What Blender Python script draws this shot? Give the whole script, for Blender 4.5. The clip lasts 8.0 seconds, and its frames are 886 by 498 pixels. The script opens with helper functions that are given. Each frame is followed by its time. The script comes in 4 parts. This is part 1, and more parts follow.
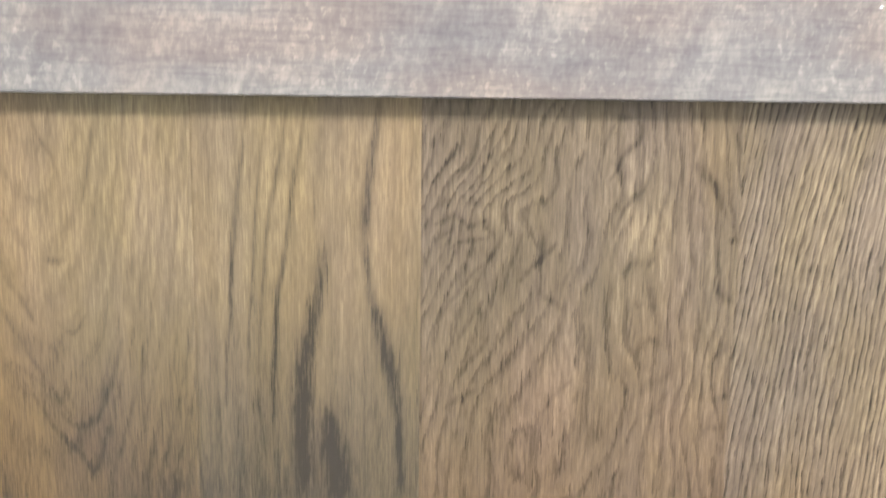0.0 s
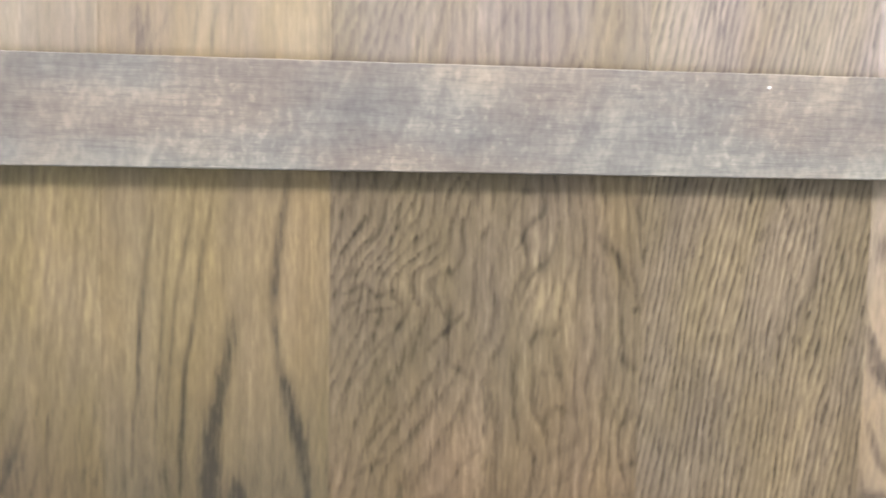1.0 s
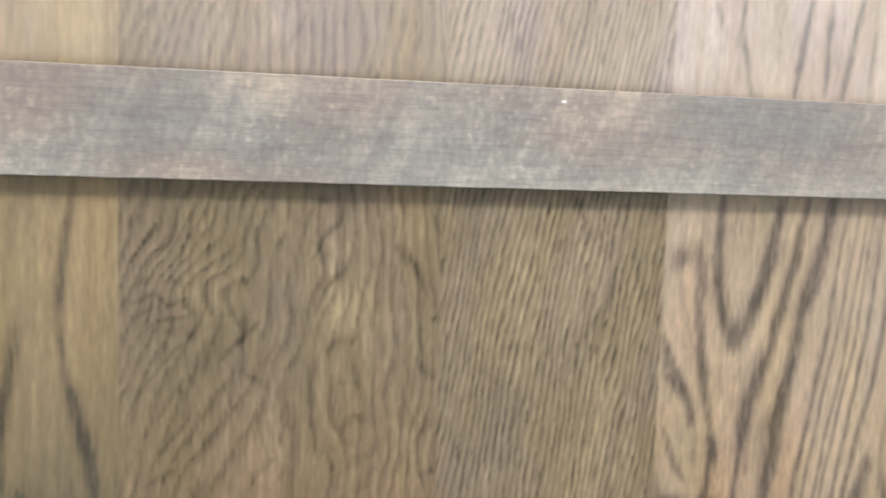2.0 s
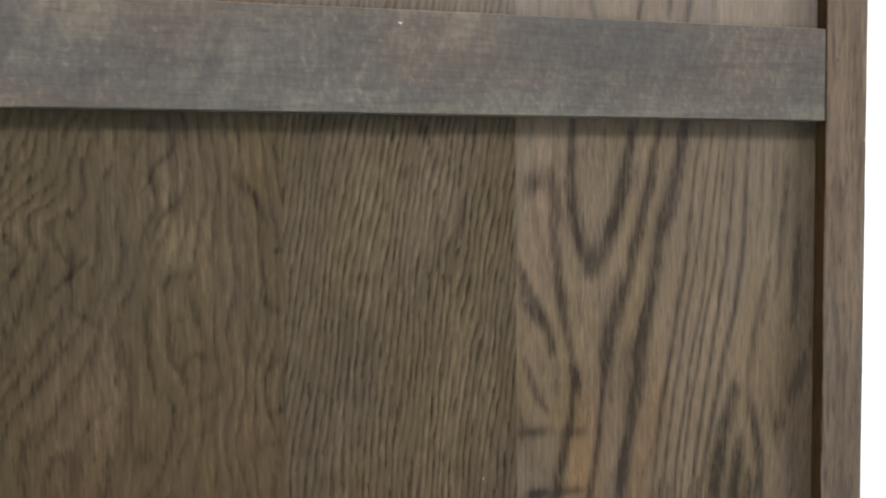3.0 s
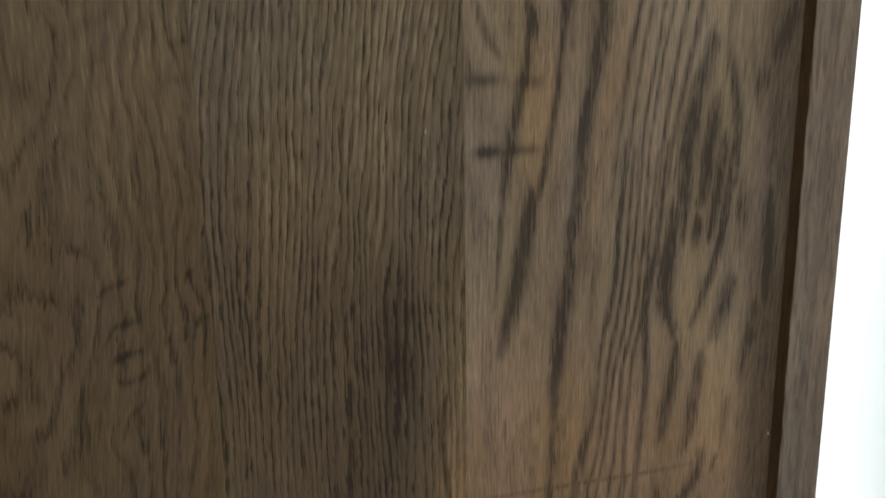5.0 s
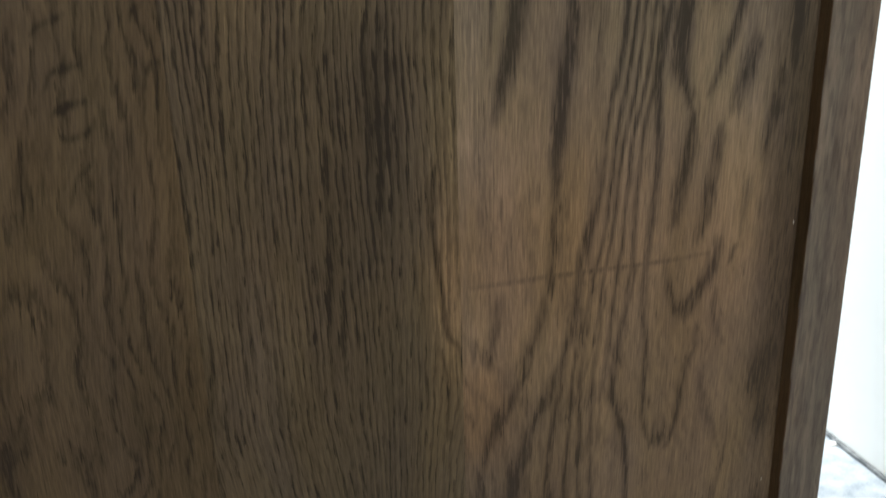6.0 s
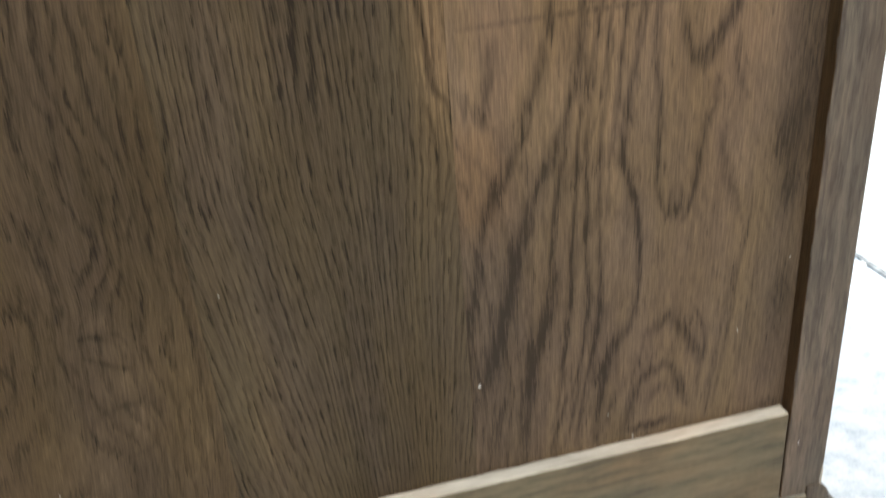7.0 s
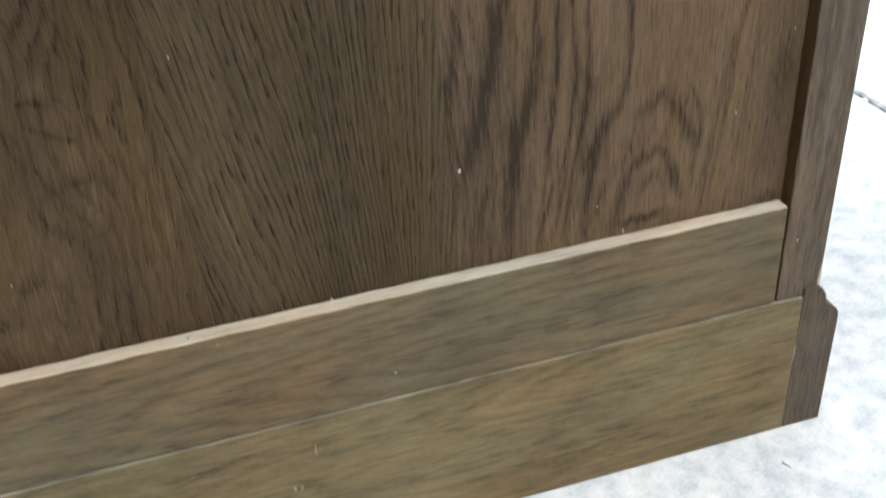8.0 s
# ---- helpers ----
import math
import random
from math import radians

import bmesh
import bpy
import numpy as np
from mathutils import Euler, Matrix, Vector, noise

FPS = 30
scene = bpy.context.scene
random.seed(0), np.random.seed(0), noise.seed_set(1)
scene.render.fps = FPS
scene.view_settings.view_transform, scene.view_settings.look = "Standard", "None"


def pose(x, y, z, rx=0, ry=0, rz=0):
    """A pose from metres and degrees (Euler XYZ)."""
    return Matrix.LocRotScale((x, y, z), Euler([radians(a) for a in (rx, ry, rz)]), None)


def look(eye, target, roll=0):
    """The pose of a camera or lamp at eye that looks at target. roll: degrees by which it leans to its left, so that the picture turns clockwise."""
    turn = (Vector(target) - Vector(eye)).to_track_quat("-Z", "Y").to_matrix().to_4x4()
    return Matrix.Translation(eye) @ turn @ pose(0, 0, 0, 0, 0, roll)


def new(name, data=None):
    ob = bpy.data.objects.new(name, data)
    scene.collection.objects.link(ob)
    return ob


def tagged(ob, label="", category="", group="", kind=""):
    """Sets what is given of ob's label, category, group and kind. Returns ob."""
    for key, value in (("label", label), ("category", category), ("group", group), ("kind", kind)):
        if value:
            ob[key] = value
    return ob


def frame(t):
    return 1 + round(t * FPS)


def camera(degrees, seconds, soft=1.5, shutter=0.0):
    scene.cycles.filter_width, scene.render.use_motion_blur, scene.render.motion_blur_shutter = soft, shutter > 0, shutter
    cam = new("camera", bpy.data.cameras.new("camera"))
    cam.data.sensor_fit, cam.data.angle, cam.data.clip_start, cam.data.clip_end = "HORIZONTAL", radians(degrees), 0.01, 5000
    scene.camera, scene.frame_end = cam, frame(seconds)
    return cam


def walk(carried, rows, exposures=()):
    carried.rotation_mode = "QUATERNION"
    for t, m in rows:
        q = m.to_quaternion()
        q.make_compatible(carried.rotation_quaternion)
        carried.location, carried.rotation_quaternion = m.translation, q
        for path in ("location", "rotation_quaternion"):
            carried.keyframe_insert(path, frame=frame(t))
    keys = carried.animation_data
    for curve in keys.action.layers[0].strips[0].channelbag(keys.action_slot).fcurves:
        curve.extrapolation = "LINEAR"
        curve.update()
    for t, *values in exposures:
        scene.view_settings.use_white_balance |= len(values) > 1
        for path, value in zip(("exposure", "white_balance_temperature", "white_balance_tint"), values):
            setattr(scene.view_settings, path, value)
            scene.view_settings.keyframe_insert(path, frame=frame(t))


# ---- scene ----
cam = camera(52.4, 8.0, soft=1.6, shutter=0.5)
PATH = [
    (0, (-0.3933, -0.3478, 0.6348), (-0.2372, 1.6243, 0.3403), 0.67),
    (0.5, (-0.3860, -0.3557, 0.6410), (-0.2159, 1.6260, 0.4317), 0.33),
    (1, (-0.3707, -0.3567, 0.6382), (-0.1420, 1.6243, 0.4862), 0.93),
    (1.5, (-0.3445, -0.3607, 0.6462), (-0.0377, 1.6078, 0.4710), 1.61),
    (2, (-0.3181, -0.3645, 0.6467), (0.0668, 1.5910, 0.4793), 1.76),
    (2.2, (-0.3135, -0.3643, 0.6390), (0.1244, 1.5825, 0.5047), 1.60),
    (3.3, (-0.2593, -0.3679, 0.5955), (0.2304, 1.5684, 0.4925), -0.86),
    (3.5, (-0.2550, -0.3652, 0.5891), (0.2378, 1.5678, 0.4461), -0.99),
    (4, (-0.2524, -0.3518, 0.5690), (0.2584, 1.5650, 0.3139), -1.16),
    (4.2, (-0.2502, -0.3458, 0.5638), (0.2517, 1.5633, 0.2425), -1.01),
    (5.3, (-0.2432, -0.3278, 0.5066), (0.2631, 1.5300, -0.0339), -0.77),
    (5.5, (-0.2376, -0.3243, 0.4942), (0.2464, 1.5243, -0.0960), -1.02),
    (6, (-0.2332, -0.3117, 0.4593), (0.2292, 1.5158, -0.2090), -1.80),
    (6.5, (-0.2237, -0.2980, 0.4304), (0.1944, 1.4908, -0.3604), -3.30),
    (7, (-0.2191, -0.2940, 0.4001), (0.1628, 1.4476, -0.5060), -4.69),
    (7.5, (-0.2191, -0.2940, 0.3688), (0.1562, 1.3893, -0.6439), -5.18),
    (8, (-0.2169, -0.2948, 0.3466), (0.1349, 1.3382, -0.7531), -5.68),
]
EXPOSURE = [(0.0, 1.56, 6200, 17), (1.0, 1.36, 6300, 14), (2.2, 1.16, 6300, 12), (3.3, -0.46, 6500, 11), (4.2, -0.42, 6500, 11), (5.5, -0.50, 6500, 8), (6.0, -0.55, 6450, 8), (6.5, -0.16, 6450, 10), (7.0, 0.09, 6450, 10), (8.0, -0.03, 6500, 9)]
walk(cam, [(t, look(eye, target, roll)) for t, eye, target, roll in PATH], EXPOSURE)

# ---- world and lamps: a closed room with unseen overhead lamps ----
world = bpy.data.worlds.new("world")
scene.world = world
world.use_nodes = True
world.node_tree.nodes["Background"].inputs[0].default_value = (0.9, 0.95, 1.0, 1)
world.node_tree.nodes["Background"].inputs[1].default_value = 0.3


def unseen_lamp(x, y, sx, sy, watts, colour):
    data = bpy.data.lights.new("unseen_overhead_lamp", "AREA")
    data.shape, data.size, data.size_y = "RECTANGLE", sx, sy
    data.energy, data.color = watts, colour
    ob = new("unseen_overhead_lamp", data)
    ob.location = (x, y, 2.32)
    return ob


# Unseen main lamp: lights the panel from above and in front.
unseen_lamp(-0.06, -1.45, 0.5, 0.6, 105, (1.0, 0.95, 0.86))
# Added lamp behind the cabinet, to brighten the white wall and floor.
unseen_lamp(-0.9, 1.1, 1.2, 0.6, 160, (0.90, 0.98, 1.0))


# ---- materials ----
class Graph:
    """A small writer of node materials."""

    def __init__(self, name):
        self.mat = bpy.data.materials.new(name)
        self.mat.use_nodes = True
        self.tree = self.mat.node_tree
        self.bsdf = self.tree.nodes["Principled BSDF"]
        self.coord = self.tree.nodes.new("ShaderNodeTexCoord").outputs["Object"]

    def put(self, socket, value):
        if hasattr(value, "is_linked"):
            self.tree.links.new(value, socket)
        else:
            socket.default_value = value

    def math(self, op, a, b=0.0, c=0.0, clamp=False):
        n = self.tree.nodes.new("ShaderNodeMath")
        n.operation, n.use_clamp = op, clamp
        for i, v in enumerate((a, b, c)):
            self.put(n.inputs[i], v)
        return n.outputs[0]

    def scaled(self, sx, sy, sz, source=None):
        n = self.tree.nodes.new("ShaderNodeMapping")
        self.put(n.inputs["Vector"], source or self.coord)
        n.inputs["Scale"].default_value = (sx, sy, sz)
        return n.outputs[0]

    def turned(self, angle):
        n = self.tree.nodes.new("ShaderNodeMapping")
        self.put(n.inputs["Vector"], self.coord)
        n.inputs["Rotation"].default_value = (0, angle, 0)
        return n.outputs[0]

    def noise(self, vector, scale, detail=3.0, rough=0.55, distort=0.0):
        n = self.tree.nodes.new("ShaderNodeTexNoise")
        self.put(n.inputs["Vector"], vector)
        n.inputs["Scale"].default_value = scale
        n.inputs["Detail"].default_value = detail
        n.inputs["Roughness"].default_value = rough
        n.inputs["Distortion"].default_value = distort
        return n.outputs["Fac"]

    def ramp(self, fac, stops):
        n = self.tree.nodes.new("ShaderNodeValToRGB")
        self.put(n.inputs[0], fac)
        el = n.color_ramp.elements
        while len(el) < len(stops):
            el.new(0.5)
        for e, (p, v) in zip(el, stops):
            e.position = p
            e.color = (v, v, v, 1) if isinstance(v, (int, float)) else (*v, 1)
        return n.outputs[0]

    def step(self, value, lo, hi, a=0.0, b=1.0):
        n = self.tree.nodes.new("ShaderNodeMapRange")
        n.interpolation_type = "SMOOTHSTEP"
        self.put(n.inputs[0], value)
        for i, v in enumerate((lo, hi, a, b)):
            n.inputs[i + 1].default_value = v
        return n.outputs[0]

    def mix(self, fac, a, b, blend="MIX"):
        n = self.tree.nodes.new("ShaderNodeMix")
        n.data_type, n.blend_type = "RGBA", blend
        self.put(n.inputs[0], fac)
        for i, v in ((6, a), (7, b)):
            self.put(n.inputs[i], (*v, 1) if isinstance(v, tuple) else v)
        return n.outputs[2]

    def attribute(self, name):
        n = self.tree.nodes.new("ShaderNodeAttribute")
        n.attribute_name = name
        return n.outputs["Fac"]

    def bump(self, height, strength, distance):
        n = self.tree.nodes.new("ShaderNodeBump")
        self.put(n.inputs["Height"], height)
        n.inputs["Strength"].default_value = strength
        n.inputs["Distance"].default_value = distance
        self.put(self.bsdf.inputs["Normal"], n.outputs[0])

    def finish(self, colour, rough, specular=0.4):
        self.put(self.bsdf.inputs["Base Color"], colour)
        self.put(self.bsdf.inputs["Roughness"], rough)
        self.bsdf.inputs["Specular IOR Level"].default_value = specular
        return self.mat


def figured_oak(name, dark, mid, light, line=0.8, pore=0.15, hairs=0.06, dash_length=42, strands=0.08):
    """Stained oak. Each board carries its ring coordinate, its dark veins, its stains and painted shade, its painted
    sheen and its fibre line.
    """
    g = Graph(name)
    height = g.tree.nodes.new("ShaderNodeSeparateXYZ")
    g.put(height.inputs[0], g.coord)
    along = g.tree.nodes.new("ShaderNodeCombineXYZ")
    g.put(along.inputs[0], g.attribute("fibre"))
    g.put(along.inputs[2], height.outputs[2])
    along = along.outputs[0]

    def centred(field, much):
        return g.math("MULTIPLY", g.math("SUBTRACT", field, 0.5), much)

    coarse = g.step(g.noise(g.scaled(150, 1, 15, along), 1.0, 3.0, 0.6), 0.33, 0.67)
    dash = g.step(g.noise(g.scaled(800, 1, 100, along), 1.0, 2.5, 0.6), 0.36, 0.64)
    hair = g.step(g.noise(g.scaled(2000, 1, 105, along), 1.0, 2.0, 0.6), 0.38, 0.62)
    pores = g.step(g.noise(g.scaled(980, 1, dash_length * 1.3, along), 1.0, 2.0, 0.55), 0.34, 0.44, 1.0, 0.0)
    ragged = g.math("ADD", g.math("ADD", centred(dash, 0.6), centred(coarse, 0.3)), g.math("MULTIPLY", pores, 0.3))
    ring = g.math("ADD", g.attribute("ring"), g.math("MULTIPLY", ragged, 0.42))
    tooth = g.ramp(g.math("FRACT", ring), [(0.0, 0.46), (0.08, 0.10), (0.18, 0.14), (0.36, 0.5), (0.62, 0.68), (0.88, 0.76), (0.94, 0.72), (1.0, 0.46)])
    keep = g.step(g.noise(g.scaled(230, 1, dash_length * 0.6, along), 1.0, 3.0, 0.55), 0.34, 0.60, 0.24, 1.0)
    strength = g.math("MULTIPLY", g.attribute("contrast"), line)
    bands = g.math("MULTIPLY", g.math("SUBTRACT", tooth, 0.60), g.math("MULTIPLY", keep, strength))
    vein = g.attribute("vein")
    edge = g.math("ADD", vein, g.math("MULTIPLY", ragged, g.step(vein, 0.03, 0.35, 0.0, 0.30)))
    vein = g.math("MULTIPLY", g.step(edge, 0.04, 0.84), g.math("ADD", 0.45, centred(dash, 0.18)))
    tone = g.math("ADD", 0.53, bands)
    cloud = g.noise(g.scaled(24, 24, 8), 1.0, 4.0, 0.55)
    strand = g.step(g.noise(g.scaled(760, 1, 14, along), 1.0, 3.0, 0.6), 0.34, 0.66)
    ray = g.step(g.noise(g.scaled(900, 1, 22, along), 1.0, 2.0, 0.5), 0.60, 0.70)
    for field, much in ((dash, 0.06), (hair, hairs), (coarse, 0.07), (strand, strands), (ray, strands * 0.9), (cloud, 0.50)):
        tone = g.math("ADD", tone, centred(field, much))
    early = g.step(tooth, 0.05, 0.7, 1.0, 0.25)
    tone = g.math("SUBTRACT", tone, g.math("MULTIPLY", pores, g.math("MULTIPLY", early, pore)))
    tone = g.math("SUBTRACT", tone, vein)
    # Stains of the wood, plus shade painted in as colour.
    tone = g.math("SUBTRACT", tone, g.attribute("stain_shade"), clamp=True)
    colour = g.ramp(tone, [(0.0, dark), (0.5, mid), (1.0, light)])
    # Glossy sheen above the middle rail, painted as a paler, bluer colour.
    painted_sheen = g.math("MULTIPLY", g.attribute("painted_sheen"), g.step(g.noise(g.scaled(60, 60, 14), 1.0, 4.0, 0.6), 0.25, 0.75, 0.55, 1.0))
    colour = g.mix(painted_sheen, colour, g.mix(0.42, g.mix(1.0, colour, (1.65, 1.75, 2.25), "MULTIPLY"), (0.142, 0.130, 0.124)))
    warm = g.math("ADD", g.attribute("warm"), centred(g.noise(g.scaled(16, 16, 7), 1.0, 3.0), 0.9), clamp=True)
    colour = g.mix(warm, colour, g.mix(1.0, colour, (1.20, 0.95, 0.74), "MULTIPLY"))
    cast = g.step(g.noise(g.scaled(34, 1, 9, along), 1.0, 4.0, 0.6), 0.34, 0.66)
    colour = g.mix(1.0, colour, g.mix(cast, (0.985, 0.98, 1.05), (1.02, 1.01, 0.93)), "MULTIPLY")
    g.bump(g.math("ADD", g.math("MULTIPLY", tooth, 0.25), g.math("MULTIPLY", g.math("ADD", pores, g.math("MULTIPLY", hair, 0.5)), -0.8)), 0.14, 0.0003)
    rough = g.math("ADD", 0.46, g.math("MULTIPLY", g.math("SUBTRACT", 1.0, tone), 0.22))
    return g.finish(colour, rough, 0.10)


def plain_grain(name, along, dark, mid, light, mottle=0.6, fine=0.5, speck=0.3, rough=0.5, figure=0.1, thread=1.0, rays=0.0, grit=0.0, flecks=0.0, cast=0.05, nose=None, rubbed=None):
    """Stained oak of rails and stiles: long fibres along one axis, drawn-out ring lines, ray flecks and cloudy
    staining.
    nose: the place on the face from which nested rings open along +x. rubbed: the height of a lower edge worn pale."""
    g = Graph(name)
    place = g.tree.nodes.new("ShaderNodeSeparateXYZ")
    g.put(place.inputs[0], g.coord)

    def drawn(across, length):
        return g.scaled(*{"x": (length, across, across), "z": (across, across, length), "y": (across, length, across)}[along])

    def centred(field, much):
        return g.math("MULTIPLY", g.math("SUBTRACT", field, 0.5), much)

    bands = g.step(g.noise(drawn(150, 8), 1.0, 4.0, 0.6, 0.3), 0.3, 0.7)
    fibre = g.step(g.noise(drawn(620, 60), 1.0, 2.5, 0.55), 0.36, 0.64)
    hair = g.step(g.noise(drawn(1500, 150), 1.0, 2.0, 0.6), 0.38, 0.62)
    cloud = g.step(g.noise(drawn(70, 32), 1.0, 4.0, 0.55), 0.3, 0.7)
    wide = g.step(g.noise(g.coord, 15.0, 3.0, 0.5), 0.3, 0.7)
    flame = g.step(g.noise(g.scaled(115, 1, 22, g.turned(-0.45)), 1.0, 3.0, 0.55, 0.5), 0.42, 0.74)
    crumbs = g.step(g.noise(g.scaled(430, 1, 210), 1.0, 3.0, 0.6), 0.35, 0.65)
    if nose:
        dx = g.math("MULTIPLY", g.math("SUBTRACT", place.outputs[0], nose[0]), 0.09)
        dz = g.math("SUBTRACT", place.outputs[2], nose[1])
        reach = g.math("SUBTRACT", g.math("SQRT", g.math("ADD", g.math("MULTIPLY", dx, dx), g.math("MULTIPLY", dz, dz))), dx)
        phase = g.math("ADD", g.math("MULTIPLY", reach, 150.0), g.math("MULTIPLY", g.noise(drawn(30, 7), 1.0, 2.0, 0.5), 3.2))
    else:
        phase = g.math("MULTIPLY", g.noise(drawn(20, 2.6), 1.0, 1.5, 0.45), 18.0)
    phase = g.math("ADD", phase, g.math("MULTIPLY", fibre, 0.30))
    lines = g.ramp(g.math("FRACT", phase), [(0.0, 0.4), (0.08, 0.05), (0.22, 0.2), (0.42, 0.55), (0.90, 0.72), (1.0, 0.4)])
    tone = g.math("ADD", 0.5, centred(bands, fine * 0.5))
    for field, much in ((cloud, mottle * 0.42), (wide, mottle * 0.4), (flame, rays), (crumbs, grit), (fibre, 0.15 * thread), (hair, 0.13 * thread), (lines, figure)):
        tone = g.math("ADD", tone, centred(field, much))
    if flecks:
        spots = g.step(g.noise(g.scaled(330, 1, 230), 1.0, 2.0, 0.6), 0.54, 0.68)
        where = g.step(g.noise(g.scaled(16, 1, 22), 1.0, 2.0, 0.5), 0.40, 0.62)
        tone = g.math("ADD", tone, g.math("MULTIPLY", g.math("MULTIPLY", spots, where), flecks))
    if rubbed:
        edge = g.math("ADD", place.outputs[2], centred(g.noise(g.scaled(60, 1, 60), 1.0, 4.0, 0.6), 0.022))
        tone = g.math("ADD", tone, g.step(edge, rubbed + 0.001, rubbed + 0.012, 0.11, 0.0))
    pores = g.math("SUBTRACT", 1.0, g.step(fibre, 0.02, 0.22))
    tone = g.math("SUBTRACT", tone, g.math("MULTIPLY", pores, speck * 0.4), clamp=True)
    colour = g.ramp(tone, [(0.0, dark), (0.5, mid), (1.0, light)])
    tint = g.step(g.noise(drawn(30, 11), 1.0, 3.0, 0.5), 0.36, 0.64)
    colour = g.mix(1.0, colour, g.mix(tint, (1 + cast, 1.0, 1 - 0.8 * cast), (1 - cast, 1.0, 1 + 0.5 * cast)), "MULTIPLY")
    g.bump(g.math("SUBTRACT", g.math("MULTIPLY", bands, 0.3), g.math("MULTIPLY", g.math("ADD", pores, hair), 0.5 * min(1.0, thread * 2))), 0.22, 0.0003)
    return g.finish(colour, g.math("ADD", rough, centred(cloud, 0.12)), 0.14)


def mottled(name, a, b, c, scale, rough, relief=0.0):
    g = Graph(name)
    big = g.noise(g.coord, scale, 5.0, 0.6)
    small = g.noise(g.coord, scale * 9, 3.0, 0.6)
    tone = g.math("ADD", g.math("MULTIPLY", big, 0.7), g.math("MULTIPLY", small, 0.3))
    colour = g.ramp(tone, [(0.36, a), (0.5, b), (0.64, c)])
    if relief:
        g.bump(small, 0.3, relief)
    return g.finish(colour, rough, 0.3)


DARK, MID, LIGHT = (0.0110, 0.0082, 0.0055), (0.0524, 0.0408, 0.0253), (0.1431, 0.1130, 0.0714)
OAK_TAN = figured_oak("oak_tan", (0.0137, 0.0124, 0.0099), (0.0598, 0.0497, 0.0295), (0.1372, 0.1153, 0.0685), 0.8, 0.12, 0.12)
OAK_BROWN = figured_oak("oak_brown", DARK, MID, LIGHT, 1.25, 0.21, 0.13, 42, 0.09)
OAK_RIFT = figured_oak("oak_rift", DARK, (0.0568, 0.0446, 0.0282), (0.1544, 0.1236, 0.0800), 1.25, 0.40, 0.12, 60, 0.08)
OAK_WARM = figured_oak("oak_warm", (0.0204, 0.0169, 0.0137), (0.0879, 0.0716, 0.0515), (0.2005, 0.1628, 0.1191), 1.1, 0.20, 0.14)
OAK_GREY = plain_grain("oak_grey", "x", (0.034, 0.030, 0.030), (0.069, 0.0628, 0.0575), (0.138, 0.125, 0.101), 0.38, 0.16, speck=0.16, figure=0.06, thread=0.26, rays=0.18, grit=0.16, flecks=0.20, cast=0.05, rubbed=0.6413)
OAK_STILE = plain_grain("oak_stile", "z", (0.028, 0.021, 0.0165), (0.074, 0.058, 0.0445), (0.140, 0.110, 0.084), 0.3, 0.5)
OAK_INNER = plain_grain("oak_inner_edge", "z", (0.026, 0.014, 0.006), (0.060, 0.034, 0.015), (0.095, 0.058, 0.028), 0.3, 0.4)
OAK_RAIL = plain_grain("oak_rail", "x", (0.026, 0.0205, 0.0142), (0.090, 0.0690, 0.0420), (0.166, 0.130, 0.080), 0.32, 0.14, speck=0.14, figure=0.34, thread=0.60, grit=0.05, cast=0.08, nose=(-0.17, 0.104))
OAK_PLINTH = plain_grain("oak_plinth", "x", (0.028, 0.0215, 0.0125), (0.113, 0.0875, 0.0480), (0.196, 0.155, 0.089), 0.40, 0.28, speck=0.20, figure=0.26, thread=0.70, grit=0.06, cast=0.06)
OAK_END = plain_grain("oak_end_grain", "z", (0.026, 0.020, 0.0155), (0.060, 0.0465, 0.0345), (0.102, 0.082, 0.062), 0.5, 0.3)
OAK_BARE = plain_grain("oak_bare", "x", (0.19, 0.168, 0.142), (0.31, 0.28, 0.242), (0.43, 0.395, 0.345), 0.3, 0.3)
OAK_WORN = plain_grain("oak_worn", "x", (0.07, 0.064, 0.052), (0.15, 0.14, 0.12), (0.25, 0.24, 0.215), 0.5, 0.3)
# Grey chosen to cut bounce light from the two unseen walls.
WALL_GREY = mottled("wall_grey", (0.20, 0.20, 0.20), (0.23, 0.23, 0.225), (0.26, 0.26, 0.25), 5.0, 0.7)
WALL_WHITE = mottled("wall_white", (0.86, 0.86, 0.85), (0.88, 0.88, 0.87), (0.89, 0.89, 0.88), 7.0, 0.65, 0.0004)
CEILING_WHITE = mottled("ceiling_white", (0.78, 0.78, 0.76), (0.8, 0.8, 0.79), (0.82, 0.82, 0.81), 5.0, 0.8)
FLOOR_STONE = mottled("floor_speckled", (0.32, 0.365, 0.43), (0.455, 0.495, 0.55), (0.58, 0.605, 0.645), 62.0, 0.5, 0.0004)
GAP_DARK = mottled("gap_grey", (0.07, 0.08, 0.085), (0.16, 0.17, 0.18), (0.34, 0.35, 0.36), 90.0, 0.8)
HOLE = mottled("hole_dark", (0.008, 0.007, 0.006), (0.012, 0.010, 0.009), (0.02, 0.018, 0.016), 300.0, 0.8)
PAINT_WHITE = mottled("paint_fleck_white", (0.24, 0.24, 0.23), (0.30, 0.30, 0.29), (0.36, 0.36, 0.35), 300.0, 0.5)
PAINT_DIM = mottled("paint_fleck_grey", (0.12, 0.12, 0.11), (0.16, 0.155, 0.145), (0.20, 0.195, 0.18), 300.0, 0.5)
SPLINTER = mottled("splinter_grey", (0.05, 0.05, 0.045), (0.1, 0.095, 0.085), (0.18, 0.17, 0.15), 300.0, 0.7)


# ---- mesh helpers ----
def mesh_object(name, bm, material, smooth=False):
    data = bpy.data.meshes.new(name)
    bm.to_mesh(data)
    bm.free()
    data.materials.append(material)
    if smooth:
        data.shade_smooth()
    return new(name, data)


